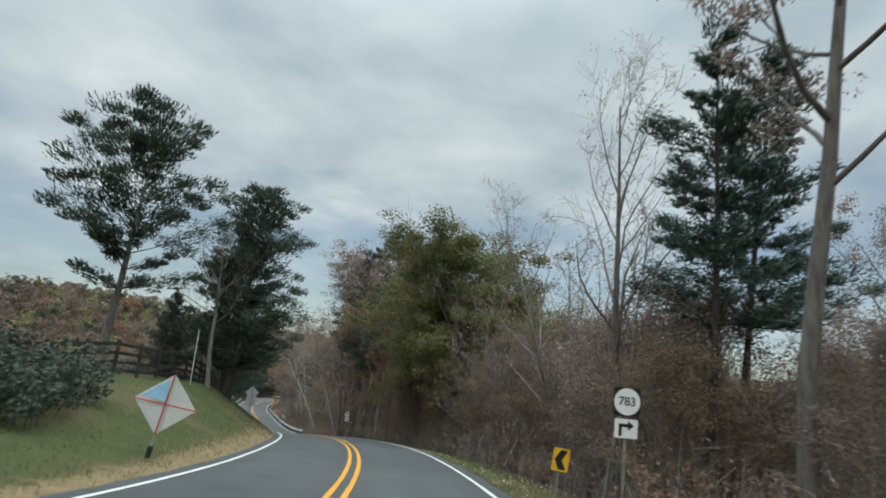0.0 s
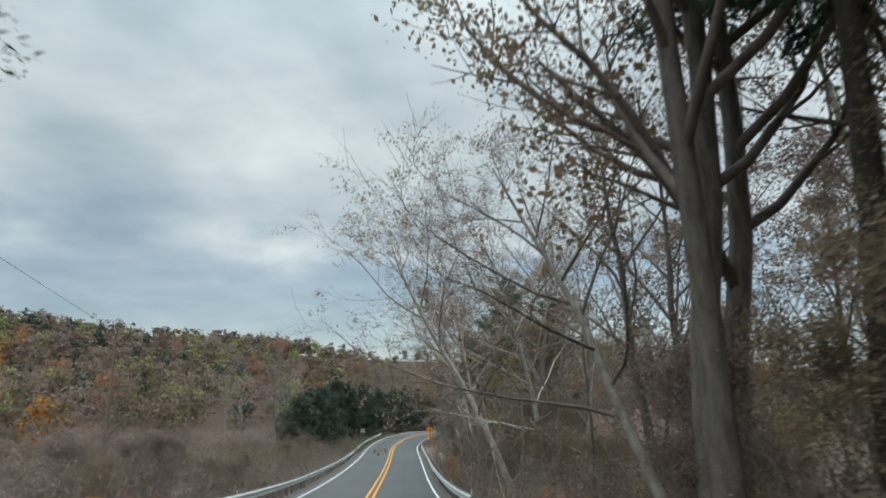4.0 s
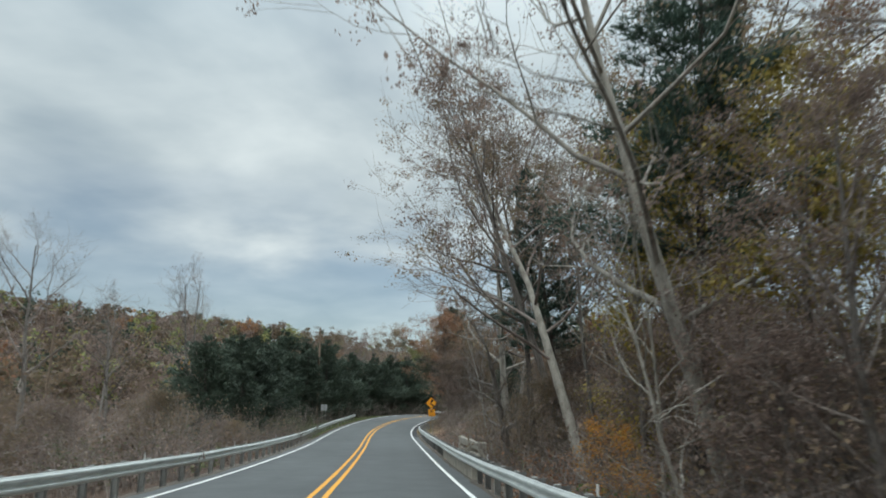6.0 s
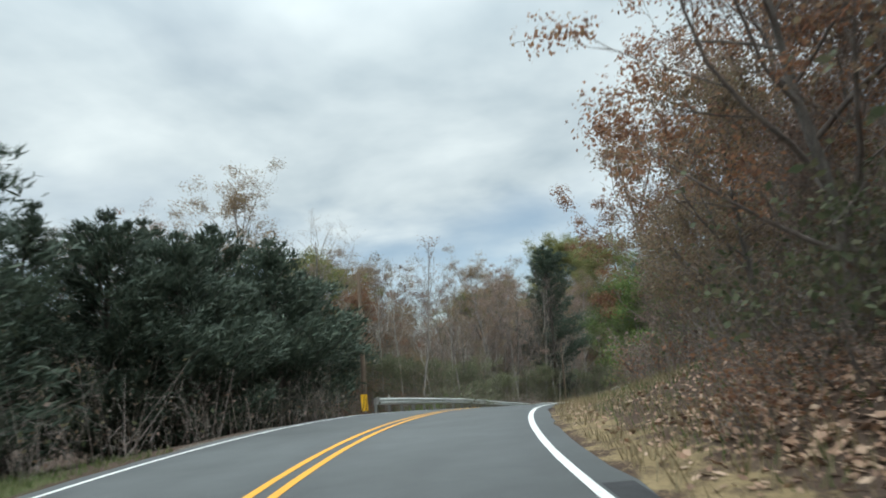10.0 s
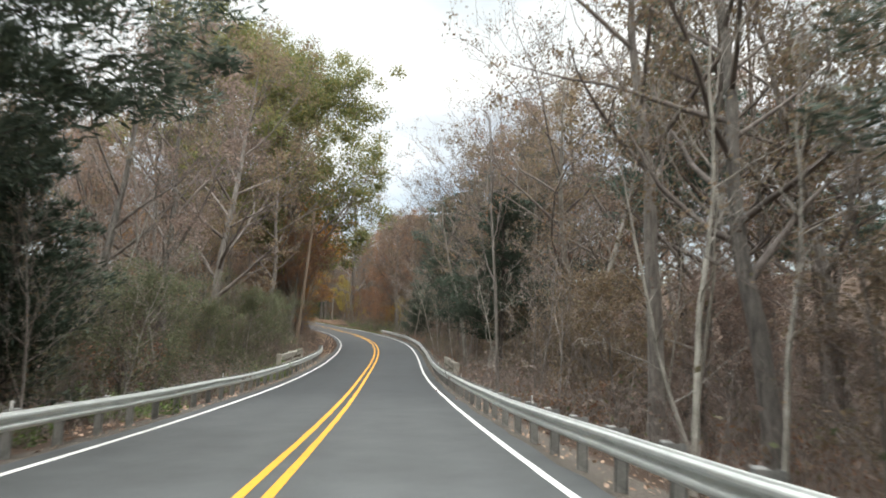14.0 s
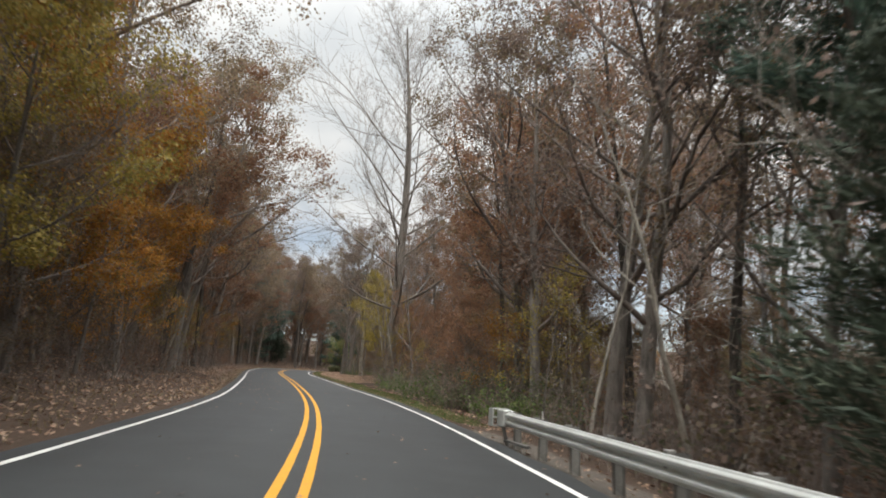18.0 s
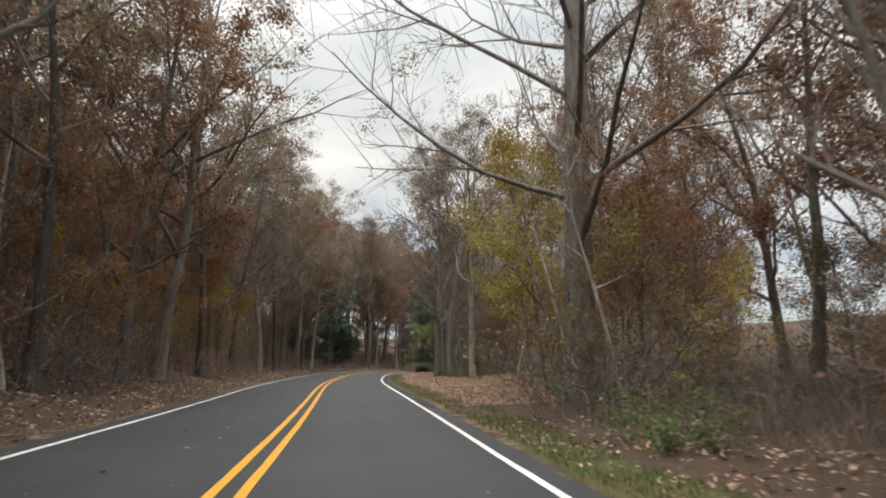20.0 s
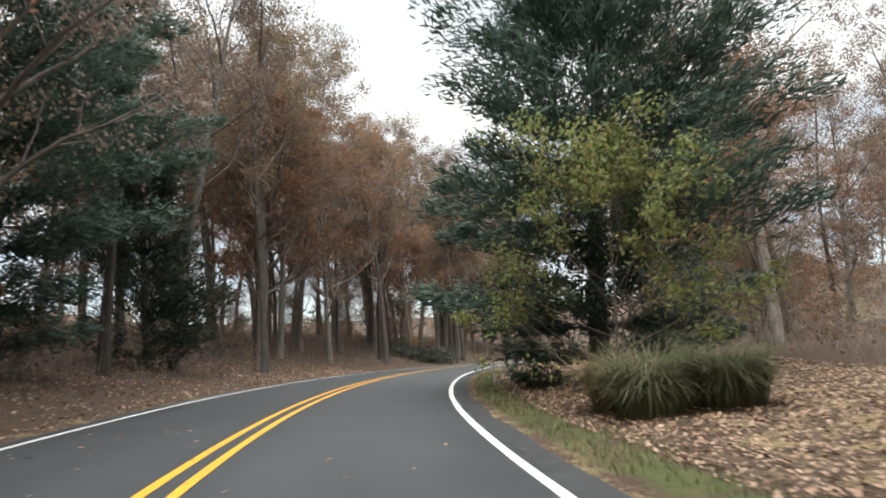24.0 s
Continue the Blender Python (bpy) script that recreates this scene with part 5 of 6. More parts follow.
P("green", 24, 13, 0.6, 2.5, 0)
P("green", 36, 8.4, 0.72, 2.5, 0)
P("russet", 41, 7.4, 0.6, 2.5, 0)
for s, lat, key, w, k in ((6, 9.5, "sparse", 0, 0.42), (10, 11, "sparse", 1, 0.42), (14, 9, "sparse", 0, 0.44), (18, 11.5, "sparse", 1, 0.46), (21, 8.6, "sparse", 0, 0.40), (13, 14, "sparse", 0, 0.5), (20, 16, "sparse", 0, 0.52)):
    P(key, s, lat, k, which=w, label="low tree with dull purple-brown leaves")
P("trunky", -9.0, 9.8, 0.95, 2.0, 0, lean=-6)
P("pine", -2, 12, 0.72, 2.0, 1)
P("bare", 9, 11.0, 0.75, 1.1, 0, -22)
P("green", 31, 12, 1.0, 4.0, 0, tall=0.8)
for s, lat, key, w, k, ln in ((43, 8.8, "trunky", 1, 1.0, 0), (50, 8.4, "russet", 0, 1.0, 0), (63, 8.4, "pine", 0, 1.25, 0), (58, 7.8, "sparse", 0, 1.25, 0), (68, 8.6, "sparse", 1, 1.25, 0), (75, 11, "sparse", 0, 0.9, 0), (56, 8.6, "pine", 0, 1.0, 2), 
                              (60, 7.2, "pine", 1, 1.15, 0), (65, 7.0, "bare", 0, 1.25, -3), (67, 7.6, "sparse", 1, 1.3, -2), (54, 8.6, "trunky", 0, 1.1, 0), (50, 10.8, "pine", 1, 1.1, 0), (60, 10.5, "pine", 1, 1.05, 3), (40, 9.5, "sparse", 1, 1.0, 0), (54, 7.4, "pine", 1, 0.9, 1), (67, 7.2, "sycamore", 1, 0.62, -22), (72, 9, "bare", 2, 0.7, -10)):
    P(key, s, lat, k, which=w, lean=ln)
for s, lat, w, k, ln in ((107, 9.2, 0, 1.05, -14), (118, 9.2, 1, 1.0, -6), (136, 9.4, 0, 1.25, -3), (101, 12, 1, 1.1, -4), (128, 12, 1, 1.2, 2), (90, 10, 0, 0.95, -10), (95, 9.0, 1, 1.1, -12)):
    P("sycamore", s, lat, k, spin=s * 1.31, which=w, lean=ln)
for s, lat, key, w, k in ((96, 9.5, "sparse", 1, 0.6), (100, 12, "pine", 0, 0.7), (103, 9.4, "sparse", 0, 0.5), (110, 9.6, "pine", 1, 0.8), (113, 11.5, "sparse", 0, 0.55), (117, 13.5, "russet", 0, 0.6),
                          (121, 11.5, "sparse", 1, 0.8), (124, 10.2, "pine", 1, 0.7), (109, 15, "trunky", 2, 0.8)):
    P(key, s, lat, k, which=w)
P("yellow", 112, 10.8, 1.4, 1.2, label="tall slim tree hung with olive and yellow leaves")
P("yellow", 107, 11.8, 1.5, 4.2, label="tall slim tree hung with olive and yellow leaves")
P("sapling", 104.5, 5.5, 0.42, which=0)
P("trunky", 127, 9.2, 0.9, which=1, lean=-2)
P("trunky", 122, 9.8, 0.9, which=0, lean=-9)
P("snag", 125.5, 7.8, 1.1, 3.3, lean=-9, label="broken dead trunk leaning beside the creek")
P("tallcedar", 166, 7.2, 0.66, 0.3, tall=1.05)
P("bare", 169, 8.2, 0.72, which=2)
P("bare", 150, 13, 0.8, which=0)
P("russet", 162.5, 7.4, 0.95, which=1)
P("bare", 158, 10.5, 0.6, which=2)
for s, lat, k, w in ((156.5, 8.6, 0.85, 0), (159, 9.6, 1.05, 1), (161.5, 8.2, 0.95, 0), (164.5, 9.6, 1.15, 1), (168, 9.8, 1.1, 0), (172, 8.4, 1.0, 1)):
    P("lowtree", s, lat, k, which=w)
P("sparse", 165, 8.6, 0.55, which=1)
P("russet", 169, 7.4, 1.0, which=1)
P("sparse", 174, 9.0, 0.6, which=0)
P("russet", 179, 8.5, 0.8, which=1)
P("cedar", 153, 12.5, 0.85, which=0)
P("cedar", 156, 13.5, 0.8, which=0)
for i in range(26):
    s = 142 + i * 2.5
    k = (0, 2, 2)[i % 3]
    P("cedar", s, -9.2 - (i * 37 % 10) * 0.45, (1.05 if k == 0 else 1.45) * (0.82 + min(0.2, i * 0.03)) * (1.0 + (i * 29 % 10) * 0.03), which=k)
for s, lat, k in ((157, -18.0, 0.80), (161, -19.5, 0.85), (158, -27, 0.7), (126, -30, 0.6)):
    P("bare", s, lat, k, which=0)
P("bare", 125, -15.6, 0.62, which=2)
P("bare", 126, -12.0, 0.46, which=2)
P("russet", 214.5, 9.0, 1.05, 0.2, 0, label="oak hung with russet and gold leaves over the verge")
P("pine", 236, 8.2, 0.85, 2.0, 0)
P("tallcedar", 248, 9.4, 0.7, 2.0)
P("tallcedar", 281.5, 7.8, 0.68, 0.5)
P("green", 216.5, 7.8, 0.9, 1.0, 1)
P("green", 221, 8.2, 0.9, 3.0, 1)
P("green", 212.5, 9.5, 0.95, 5.0, 1)
P("green", 306, -15, 1.45, 1.0, 0, label="round-topped oak with dull green leaves")
P("green", 262, -22, 1.0, 3.0, 0, label="round-topped oak with dull green leaves")
P("bare", 224, -8.4, 0.42, which=2, label="small grey forked tree behind the guardrail")
for s, lat, key, w, k in ((228, -12, "bare", 0, 0.55), (233, -10, "bare", 1, 0.6), (238, -15, "sparse", 0, 0.65), (222, -15, "bare", 1, 0.6), (229, -17, "sparse", 1, 0.6), (216, -18, "sparse", 0, 0.55), (224, -22, "green", 0, 0.65)):
    P(key, s, lat, k, which=w)
P("sparse", 219, -13, 0.7, which=1)
P("russet", 214, -12.5, 0.85, which=1)
P("tallcedar", 257, -8.0, 1.1, 0.6, tall=1.12)
for s, lat, key, w, k in ((241, -9, "bare", 0, 0.8), (246, -12, "sparse", 0, 0.85), (250, -10, "bare", 2, 0.85), (255, -14, "sparse", 1, 0.95), (236, -13, "bare", 1, 0.9), (237, -9.5, "sparse", 1, 0.85), (243, -11, "sparse", 0, 0.95), (252, -8.6, "bare", 0, 0.9)):
    P(key, s, lat, k, which=w)
P("cedar", 263, -9.5, 1.3, 0.6, 0)
P("green", 315, -9.4, 1.5, 0.4, 0, lean=2, tall=1.05, label="tall oak with dull green leaves leaning over the road")
P("sparse", 300, -15, 1.1, 1.4, 1)
P("orange", 322, -8.6, 1.3, 3.4)
P("orange", 328, -9.6, 1.3, 1.4)
for s, lat, key, w, k in ((275, -9.4, "sparse", 0, 1.0), (281, -8.6, "sparse", 1, 1.05), (271, -11, "bare", 0, 1.0), (293, -11, "sparse", 0, 1.0), (304, -10, "sparse", 1, 1.0), (283, -12, "bare", 0, 0.95), (307, -8.4, "russet", 1, 0.9)):
    P(key, s, lat, k, which=w)
P("baresap", 240, 6.7, 0.9, lean=-6)
P("tallcedar", 302, 13.0, 0.75, 1.3)
P("tallcedar", 322, 9.6, 0.75, 2.3)
P("pine", 296, 13.5, 1.0, which=0)
P("trunky", 290, 11.5, 1.0, which=0)
P("trunky", 283, 12, 1.0, which=1)
P("sparse", 343, 9.0, 1.1, which=0)
for s, lat, k, ln in ((272, 9.6, 0.9, 2), (284, 7.4, 0.85, 0), (289, 8.6, 0.95, -5), (292, 7.2, 0.8, 3), (297, 9.8, 1.0, -2)):
    P("sycamore", s, lat, k, which=1, lean=ln, label="slender pale-trunked tree among creek brush")
P("cedar", 332, 8.0, 1.15, 1.0, 0)
for s, lat, w in ((312, 12, 0), (317, 9.5, 1), (321, 12.5, 0), (326, 10.5, 0), (331, 14, 1), (308, 15, 1), (336, 11, 0), (340, 15, 1)):
    P("pine", s, lat, 1.0, which=w)
for s, lat, w in ((262, 9, 2), (276, 11, 1), (303, 9.0, 0)):
    P("sycamore" if w == 1 else "bare", s, lat, 1.0, which=w % 2 if w == 1 else w)
P("lone", 383.5, 8.8, 1.48, 0.8)
P("bare", 369, 7.6, 0.7, which=1)
P("russet", 368, 16, 1.3, which=0)
P("russet", 380, 19, 1.35, which=0)
P("yellow", 388, 9.4, 1.15)
P("yellow", 393, 10.0, 1.05, label="slim yellow-green tree among bare trunks")
P("russet", 334, -9.4, 1.0, 0.3, 0)
P("orange", 338, -11.5, 1.05, 0.3)
P("orange", 347, -9.0, 0.95, 1.3)
P("yellow", 341, -7.6, 1.1)
P("sparse", 359, -9.0, 1.05, 2.0, 1)
P("trunky", 366, -8.2, 1.0, which=1, lean=4)
P("trunky", 384, -8.0, 1.0, which=1, lean=3)
for s, lat, key, w, k in ((392, -8.0, "russet", 0, 1.15), (398, -8.2, "sparse", 1, 1.2), (405, -7.8, "trunky", 1, 1.1), (411, -8.6, "sparse", 0, 1.2), (377, -8.6, "sparse", 1, 1.2), (370, -8.0, "russet", 0, 1.2)):
    P(key, s, lat, k, which=w, lean=2)
for s, lat, w, k in ((427, 11.0, 1, 0.8), (431, 12.5, 0, 0.85), (424, 12.0, 1, 0.75)):
    P("sparse", s, lat, k, which=w)

P("bare", 410.5, 9.4, 0.55, which=1)
P("sycamore", 407, 9.8, 0.95, 0.0, 1, lean=1, label="tall forest tree with a pale grey trunk")
P("sparse", 417, 8.2, 1.05, which=0, lean=0)
for s, lat, key, w, k in ((428, -7.5, "trunky", 1, 1.05), (433, -8.2, "sparse", 1, 1.05), (438, -8.0, "russet", 0, 1.05), (441, -7.4, "sparse", 0, 1.0), (422, -7.4, "sparse", 1, 1.0), (352, 9.5, "sparse", 0, 1.1), (358, 11, "sparse", 1, 1.1), (349, 12, "trunky", 2, 1.05), (345, 9.2, "sparse", 1, 1.0)):
    P(key, s, lat, k, which=w)
P("trunky", 414, 9.0, 0.95, which=0, lean=-2)
P("sparse", 419, 8.9, 0.9, which=1, lean=-5)
P("trunky", 416, -8.4, 1.0, which=1)
P("orange", 410.5, -9.0, 0.62, label="small maple with bright orange leaves")
P("whitepine", 446.5, 8.0, 1.1, 0.4)
P("greensap", 442.0, 7.3, 1.0, 0.3)
P("pine", 451, -9.2, 0.95, which=0)
P("whitepine", 446, -10.5, 0.93, 2.4, tall=1.4)
P("cedar", 455, -10, 1.5, which=0)
P("greenclump", 437.4, 6.4, 0.95)
P("pampas", 438.8, 6.3, 0.9)
P("greenclump", 437.0, 7.4, 0.9)
P("hedge", 445.5, 6.3, 0.5)
P("hedge", 448.5, 6.2, 0.5)
P("hedge", 451.5, 6.1, 0.5)
P("russet", 446.5, 6.6, 0.16, which=1, label="small shrub with russet leaves")
for k in range(9):
    P("hedge", 487.5 + k * 0.25, -6.0 - k * 1.0, 1.3, label="clipped dark evergreen hedge plant")
stake(448.0, 5.0, 0.9, 0, SIGN_WHITE, "short white marker post by the drive")
for i in range(34):
    P("trunky", 461 + i * 1.8, -7.5 - (i * 31 % 10) * 1.2, 1.02, which=(1, 0, 1, 2)[i % 4])

# ---- woods, stretch by stretch ----
R, L = 1, -1
grove(-50, -8, 6, 16, R, 8, {"bare": 4, "trunky": 2}, gap=4)
grove(36, 66, 6, 16, R, 8, {"bare": 2, "sparse": 3, "trunky": 2}, gap=4)
grove(68, 128, 7.5, 16, R, 4, {"bare": 3, "sparse": 3, "trunky": 2, "russet": 1}, gap=4.5)
grove(168, 208, 6.5, 12, R, 8, {"cedar": 2, "russet": 3, "bare": 1}, 0.6, 0.9, gap=4)
grove(236, 345, 5.5, 16, R, 22, {"bare": 5, "trunky": 3, "sparse": 4}, gap=3.5)
grove(345, 430, 7, 18, R, 13, {"russet": 3, "sparse": 3, "trunky": 3, "bare": 1}, gap=4)
grove(455, 520, 7, 18, R, 10, {"russet": 2, "sparse": 3, "trunky": 3}, gap=4)
grove(206, 300, 6, 17, L, 22, {"bare": 5, "sparse": 2.5}, 0.45, 0.72, gap=4)
grove(312, 445, 5, 16, L, 26, {"russet": 3, "orange": 2.5, "sparse": 3, "trunky": 4}, gap=3.6)
grove(455, 530, 14, 24, L, 12, {"trunky": 5, "sparse": 2, "russet": 1.5}, gap=4)
grove(36, 70, 14, 34, R, 14, {"bare": 2, "sparse": 4, "trunky": 2, "pine": 1}, gap=4)
grove(-50, 36, 14, 36, R, 30, {"lowtree": 4, "sparse": 1}, 0.7, 1.1, gap=4)
grove(70, 128, 13, 36, R, 18, {"bare": 4, "sparse": 3, "trunky": 2}, 0.6, 0.95, gap=4)
grove(206, 232, 14, 34, R, 9, {"sparse": 3, "russet": 1, "bare": 1}, gap=4)
grove(232, 346, 12, 36, R, 48, {"bare": 3, "sparse": 4, "trunky": 3, "pine": 2}, gap=4)
grove(346, 430, 13, 38, R, 26, {"russet": 3, "sparse": 4, "trunky": 3}, gap=4.5)
grove(455, 540, 13, 36, R, 34, {"russet": 2, "sparse": 3, "trunky": 3}, gap=4.5)
grove(206, 302, 13, 36, L, 56, {"bare": 3, "sparse": 4, "green": 0.5}, 0.65, 0.95, gap=4)
grove(302, 450, 11, 36, L, 58, {"russet": 3, "orange": 1.5, "sparse": 4, "trunky": 4, "pine": 0.6}, gap=4)
grove(450, 540, 5, 32, L, 70, {"trunky": 5, "sparse": 3, "russet": 3}, 0.9, 1.15, gap=3.6)
grove(350, 446, 4.6, 10, L, 10, {"trunky": 4, "sparse": 3, "russet": 2, "orange": 1}, 0.85, 1.05, gap=3.4)
for s0, s1, d0, d1, side, n, key, low, high in ((-6, 8, 4.5, 13, R, 10, "lowtree", 0.6, 0.9), (8, 26, 4.5, 9, R, 14, "lowtree", 0.55, 0.85), (10, 30, 8, 15, R, 14, "lowtree", 0.85, 1.1), (26, 36, 4, 5.5, R, 4, "lowtree", 0.4, 0.6), (34, 68, 4, 13, R, 14, "lowtree", 0.6, 1.0), (68, 92, 4.2, 13, R, 8, "lowtree", 0.35, 0.75), (92, 127, 4.4, 12, R, 20, "lowtree", 0.5, 0.95),
                                                (76, 140, 3.5, 26, L, 44, "lowtree", 0.3, 0.52),
                                                (130, 158, 4.8, 14, R, 14, "lowtree", 0.3, 0.45), (163, 206, 4.6, 12, R, 12, "lowtree", 0.5, 0.9), (240, 345, 5.2, 14, R, 32, "lowtree", 0.45, 0.9),
                                                (206, 300, 5.5, 14, L, 16, "lowtree", 0.45, 0.85), (200, 300, 3.4, 12, L, 46, "lowgreen", 0.35, 0.75), (306, 450, 4.8, 16, L, 44, "lowrusset", 0.6, 1.05), (346, 392, 5.5, 16, R, 16, "lowrusset", 0.6, 1.0),
                                                (400, 432, 8.5, 18, R, 10, "lowrusset", 0.5, 0.9), (452, 540, 8, 20, L, 14, "lowrusset", 0.4, 0.8), (448, 520, 9, 20, R, 12, "lowrusset", 0.4, 0.8)):
    grove(s0, s1, d0, d1, side, n, {key: 1}, low, high, 2.4)
grove(408, 434, 4.6, 9, R, 40, {"greenbrush": 1}, 0.38, 0.62, 1.2)
grove(-17, -1, 6.0, 13, R, 8, {"lowtree": 1}, 0.65, 0.95, 2.2)
grove(349, 366, 2.6, 6, R, 14, {"greenbrush": 1}, 0.9, 1.3, 1.2)
SAPS = {"sapling": 1}
grove(-20, 66, 3.4, 9, R, 22, {"pole": 2, "baresap": 1}, 0.7, 1.15, 1.5)
grove(66, 132, 2.6, 8, R, 26, {"pole": 2, "baresap": 1}, 0.6, 1.0, 1.5)
grove(239, 345, 2.2, 8, R, 54, {"pole": 5, "baresap": 1}, 0.6, 1.15, 1.3)
grove(206, 300, 2.4, 9, L, 50, {"pole": 4, "baresap": 1}, 0.6, 1.15, 1.4)
grove(306, 445, 3.6, 9, L, 30, {"pole": 1}, 0.8, 1.2, 1.6)
grove(346, 432, 4.0, 10, R, 20, {"pole": 1}, 0.8, 1.2, 1.6)
grove(157, 179, 1.9, 5, R, 16, {"brush": 1}, 0.35, 0.6, 1.3)
for s0, s1, side, n in ( (346, 384, R, 10), (308, 440, L, 40)):
    grove(s0, s1, 3.4, 8, side, n, SAPS, 0.7, 1.2, 1.5)
for s0, s1, side, d0, n, mix in ((-40, 66, R, 3, 26, {"brush": 5, "greenbrush": 1}), (66, 142, R, 1.7, 26, {"brush": 5, "greenbrush": 1.5}), (160, 226, R, 3.6, 18, {"brush": 3, "greenbrush": 3}),
                                 (230, 345, R, 1.9, 32, {"brush": 5, "greenbrush": 1.5}), (347, 384, R, 3.0, 16, {"brush": 3, "greenbrush": 3}), (66, 150, L, 1.6, 26, {"brush": 5, "greenbrush": 1}),
                                 (200, 298, L, 1.6, 56, {"greenbrush": 5, "brush": 2}), (306, 450, L, 3.2, 26, {"brush": 5})):
    grove(s0, s1, d0, d0 + 5, side, n, mix, 0.8, 1.15, 1.8)


# ---- thickets, woods further back, fallen leaves and grass: past counting ----
HEAP = {}


def heap(key, q):
    HEAP.setdefault(key, []).append(q)


def thicket(s0, s1, d0, d1, side, stems, tall, leaf_mix, per=1.5, seed=1):
    """Thin upright stems and withered leaves between the trunks."""
    r = np.random.RandomState(seed)
    s, d = r.uniform(s0, s1, stems), d0 + (d1 - d0) * r.random_sample(stems) ** 1.2
    base = np.array([tuple(on_ground(a, side * (EDGE + b), -0.1)) for a, b in zip(s, d)])
    h = tall * r.uniform(0.35, 1.15, (stems, 1)) * np.minimum(1.0, 0.5 + (d[:, None] - d0) * 0.25)
    lean = r.normal(0, 0.28, (stems, 3)) * (1, 1, 0)
    top = base + (lean + (0, 0, 1)) * h
    a = r.uniform(0, 6.28, stems)
    side_v = np.stack([np.cos(a), np.sin(a), np.zeros(stems)], 1) * r.uniform(0.005, 0.014, (stems, 1))
    heap("stem", np.stack([base - side_v, base + side_v, top + side_v * 0.3, top - side_v * 0.3], 1))
    n = stems * 2
    k = r.randint(0, stems, n)
    f = r.uniform(0.2, 0.95, (n, 1))
    b2 = base[k] + (top[k] - base[k]) * f
    t2 = b2 + r.normal(0, 1, (n, 3)) * (0.5, 0.5, 0.3) + (0, 0, 0.25)
    sv = np.cross(t2 - b2, r.normal(0, 1, (n, 3)))
    sv = sv / (np.linalg.norm(sv, axis=1, keepdims=True) + 1e-6) * 0.005
    heap("stem", np.stack([b2 - sv, b2 + sv, t2 + sv * 0.3, t2 - sv * 0.3], 1))
    for key, share in leaf_mix.items():
        m = int(stems * per * share)
        k = r.randint(0, stems, m)
        at = base[k] + (top[k] - base[k]) * r.uniform(0.1, 1.05, (m, 1)) + r.normal(0, 0.22, (m, 3))
        u, v = r.normal(0, 1, (m, 3)), r.normal(0, 1, (m, 3))
        z = r.uniform(0.04, 0.085, (m, 1))
        u = u / np.linalg.norm(u, axis=1, keepdims=True) * z
        v = np.cross(u, v)
        v = v / (np.linalg.norm(v, axis=1, keepdims=True) + 1e-6) * z * 0.6
        heap(key, np.stack([at - u, at + v, at + u, at - v], 1))


def haze(s0, s1, d0, d1, side, count, low, high, mix, per=2.0, seed=1, size=0.06):
    """The upper undergrowth: small crowns of twigs and leaves hung between the trunks."""
    r = np.random.RandomState(seed)
    m = max(8, count // 45)
    s, d = r.uniform(s0, s1, m), d0 + (d1 - d0) * r.random_sample(m) ** 1.1
    hub = np.array([tuple(on_ground(a, side * (EDGE + b))) for a, b in zip(s, d)])
    hub[:, 2] += low + (high - low) * r.random_sample(m) ** 1.3 * np.minimum(1, 0.35 + (d - d0) / 8)
    at = hub[r.randint(0, m, count)] + r.normal(0, 1, (count, 3)) * (1.0, 1.0, 0.8)
    way = r.normal(0, 0.6, (count, 3)) + (0, 0, 0.5)
    way *= r.uniform(0.35, 0.9, (count, 1))
    sv = np.cross(way, r.normal(0, 1, (count, 3)))
    sv = sv / (np.linalg.norm(sv, axis=1, keepdims=True) + 1e-6) * 0.006
    heap("stem", np.stack([at - sv, at + sv, at + way + sv * 0.3, at + way - sv * 0.3], 1))
    for key, share in mix.items():
        n = int(count * per * share)
        own = r.randint(0, m, max(3, int(m * share * 1.5)))
        p, out = puffs(r, hub[own], n, 1.5)
        heap(key, leaf_faces(r, p, out, size * 1.9))


haze(-52, 70, 4.5, 26, R, 6000, 0.8, 6, {"dusk": 0.5, "brown": 0.35, "oak_green": 0.15}, 4.4, 51, 0.052)
haze(70, 132, 4.0, 24, R, 4200, 0.8, 5, {"dusk": 0.45, "brown": 0.35, "russet": 0.1, "oak_green": 0.1}, 4.4, 52, 0.052)
haze(132, 160, 5.0, 14, R, 3000, 0.5, 3, {"dusk": 0.4, "brown": 0.4, "bush": 0.2}, 3.0, 59, 0.07)
haze(160, 204, 5.5, 12, R, 4000, 0.8, 5, {"brown": 0.45, "russet": 0.25, "bush": 0.3}, 4.4, 60, 0.052)
haze(204, 230, 5.5, 24, R, 5000, 0.8, 9, {"brown": 0.45, "russet": 0.25, "bush": 0.3}, 4.4, 53, 0.052)
haze(230, 346, 3.8, 26, R, 7000, 0.6, 6, {"dusk": 0.45, "brown": 0.4, "bush": 0.15}, 4.4, 54, 0.052)
haze(346, 430, 7.0, 28, R, 4500, 0.8, 7, {"russet": 0.4, "brown": 0.4, "orange": 0.12, "bush": 0.08}, 4.4, 55, 0.052)
haze(204, 302, 4.0, 26, L, 6000, 0.6, 5, {"dusk": 0.4, "brown": 0.35, "russet": 0.1, "bush": 0.15}, 4.4, 56, 0.052)
haze(302, 540, 5.0, 28, L, 11000, 0.8, 8, {"russet": 0.42, "brown": 0.35, "orange": 0.17, "yellow": 0.06}, 4.4, 57, 0.052)
haze(70, 150, 4.0, 40, L, 15000, 0.4, 4.2, {"dusk": 0.6, "brown": 0.4}, 3.0, 58, 0.07)
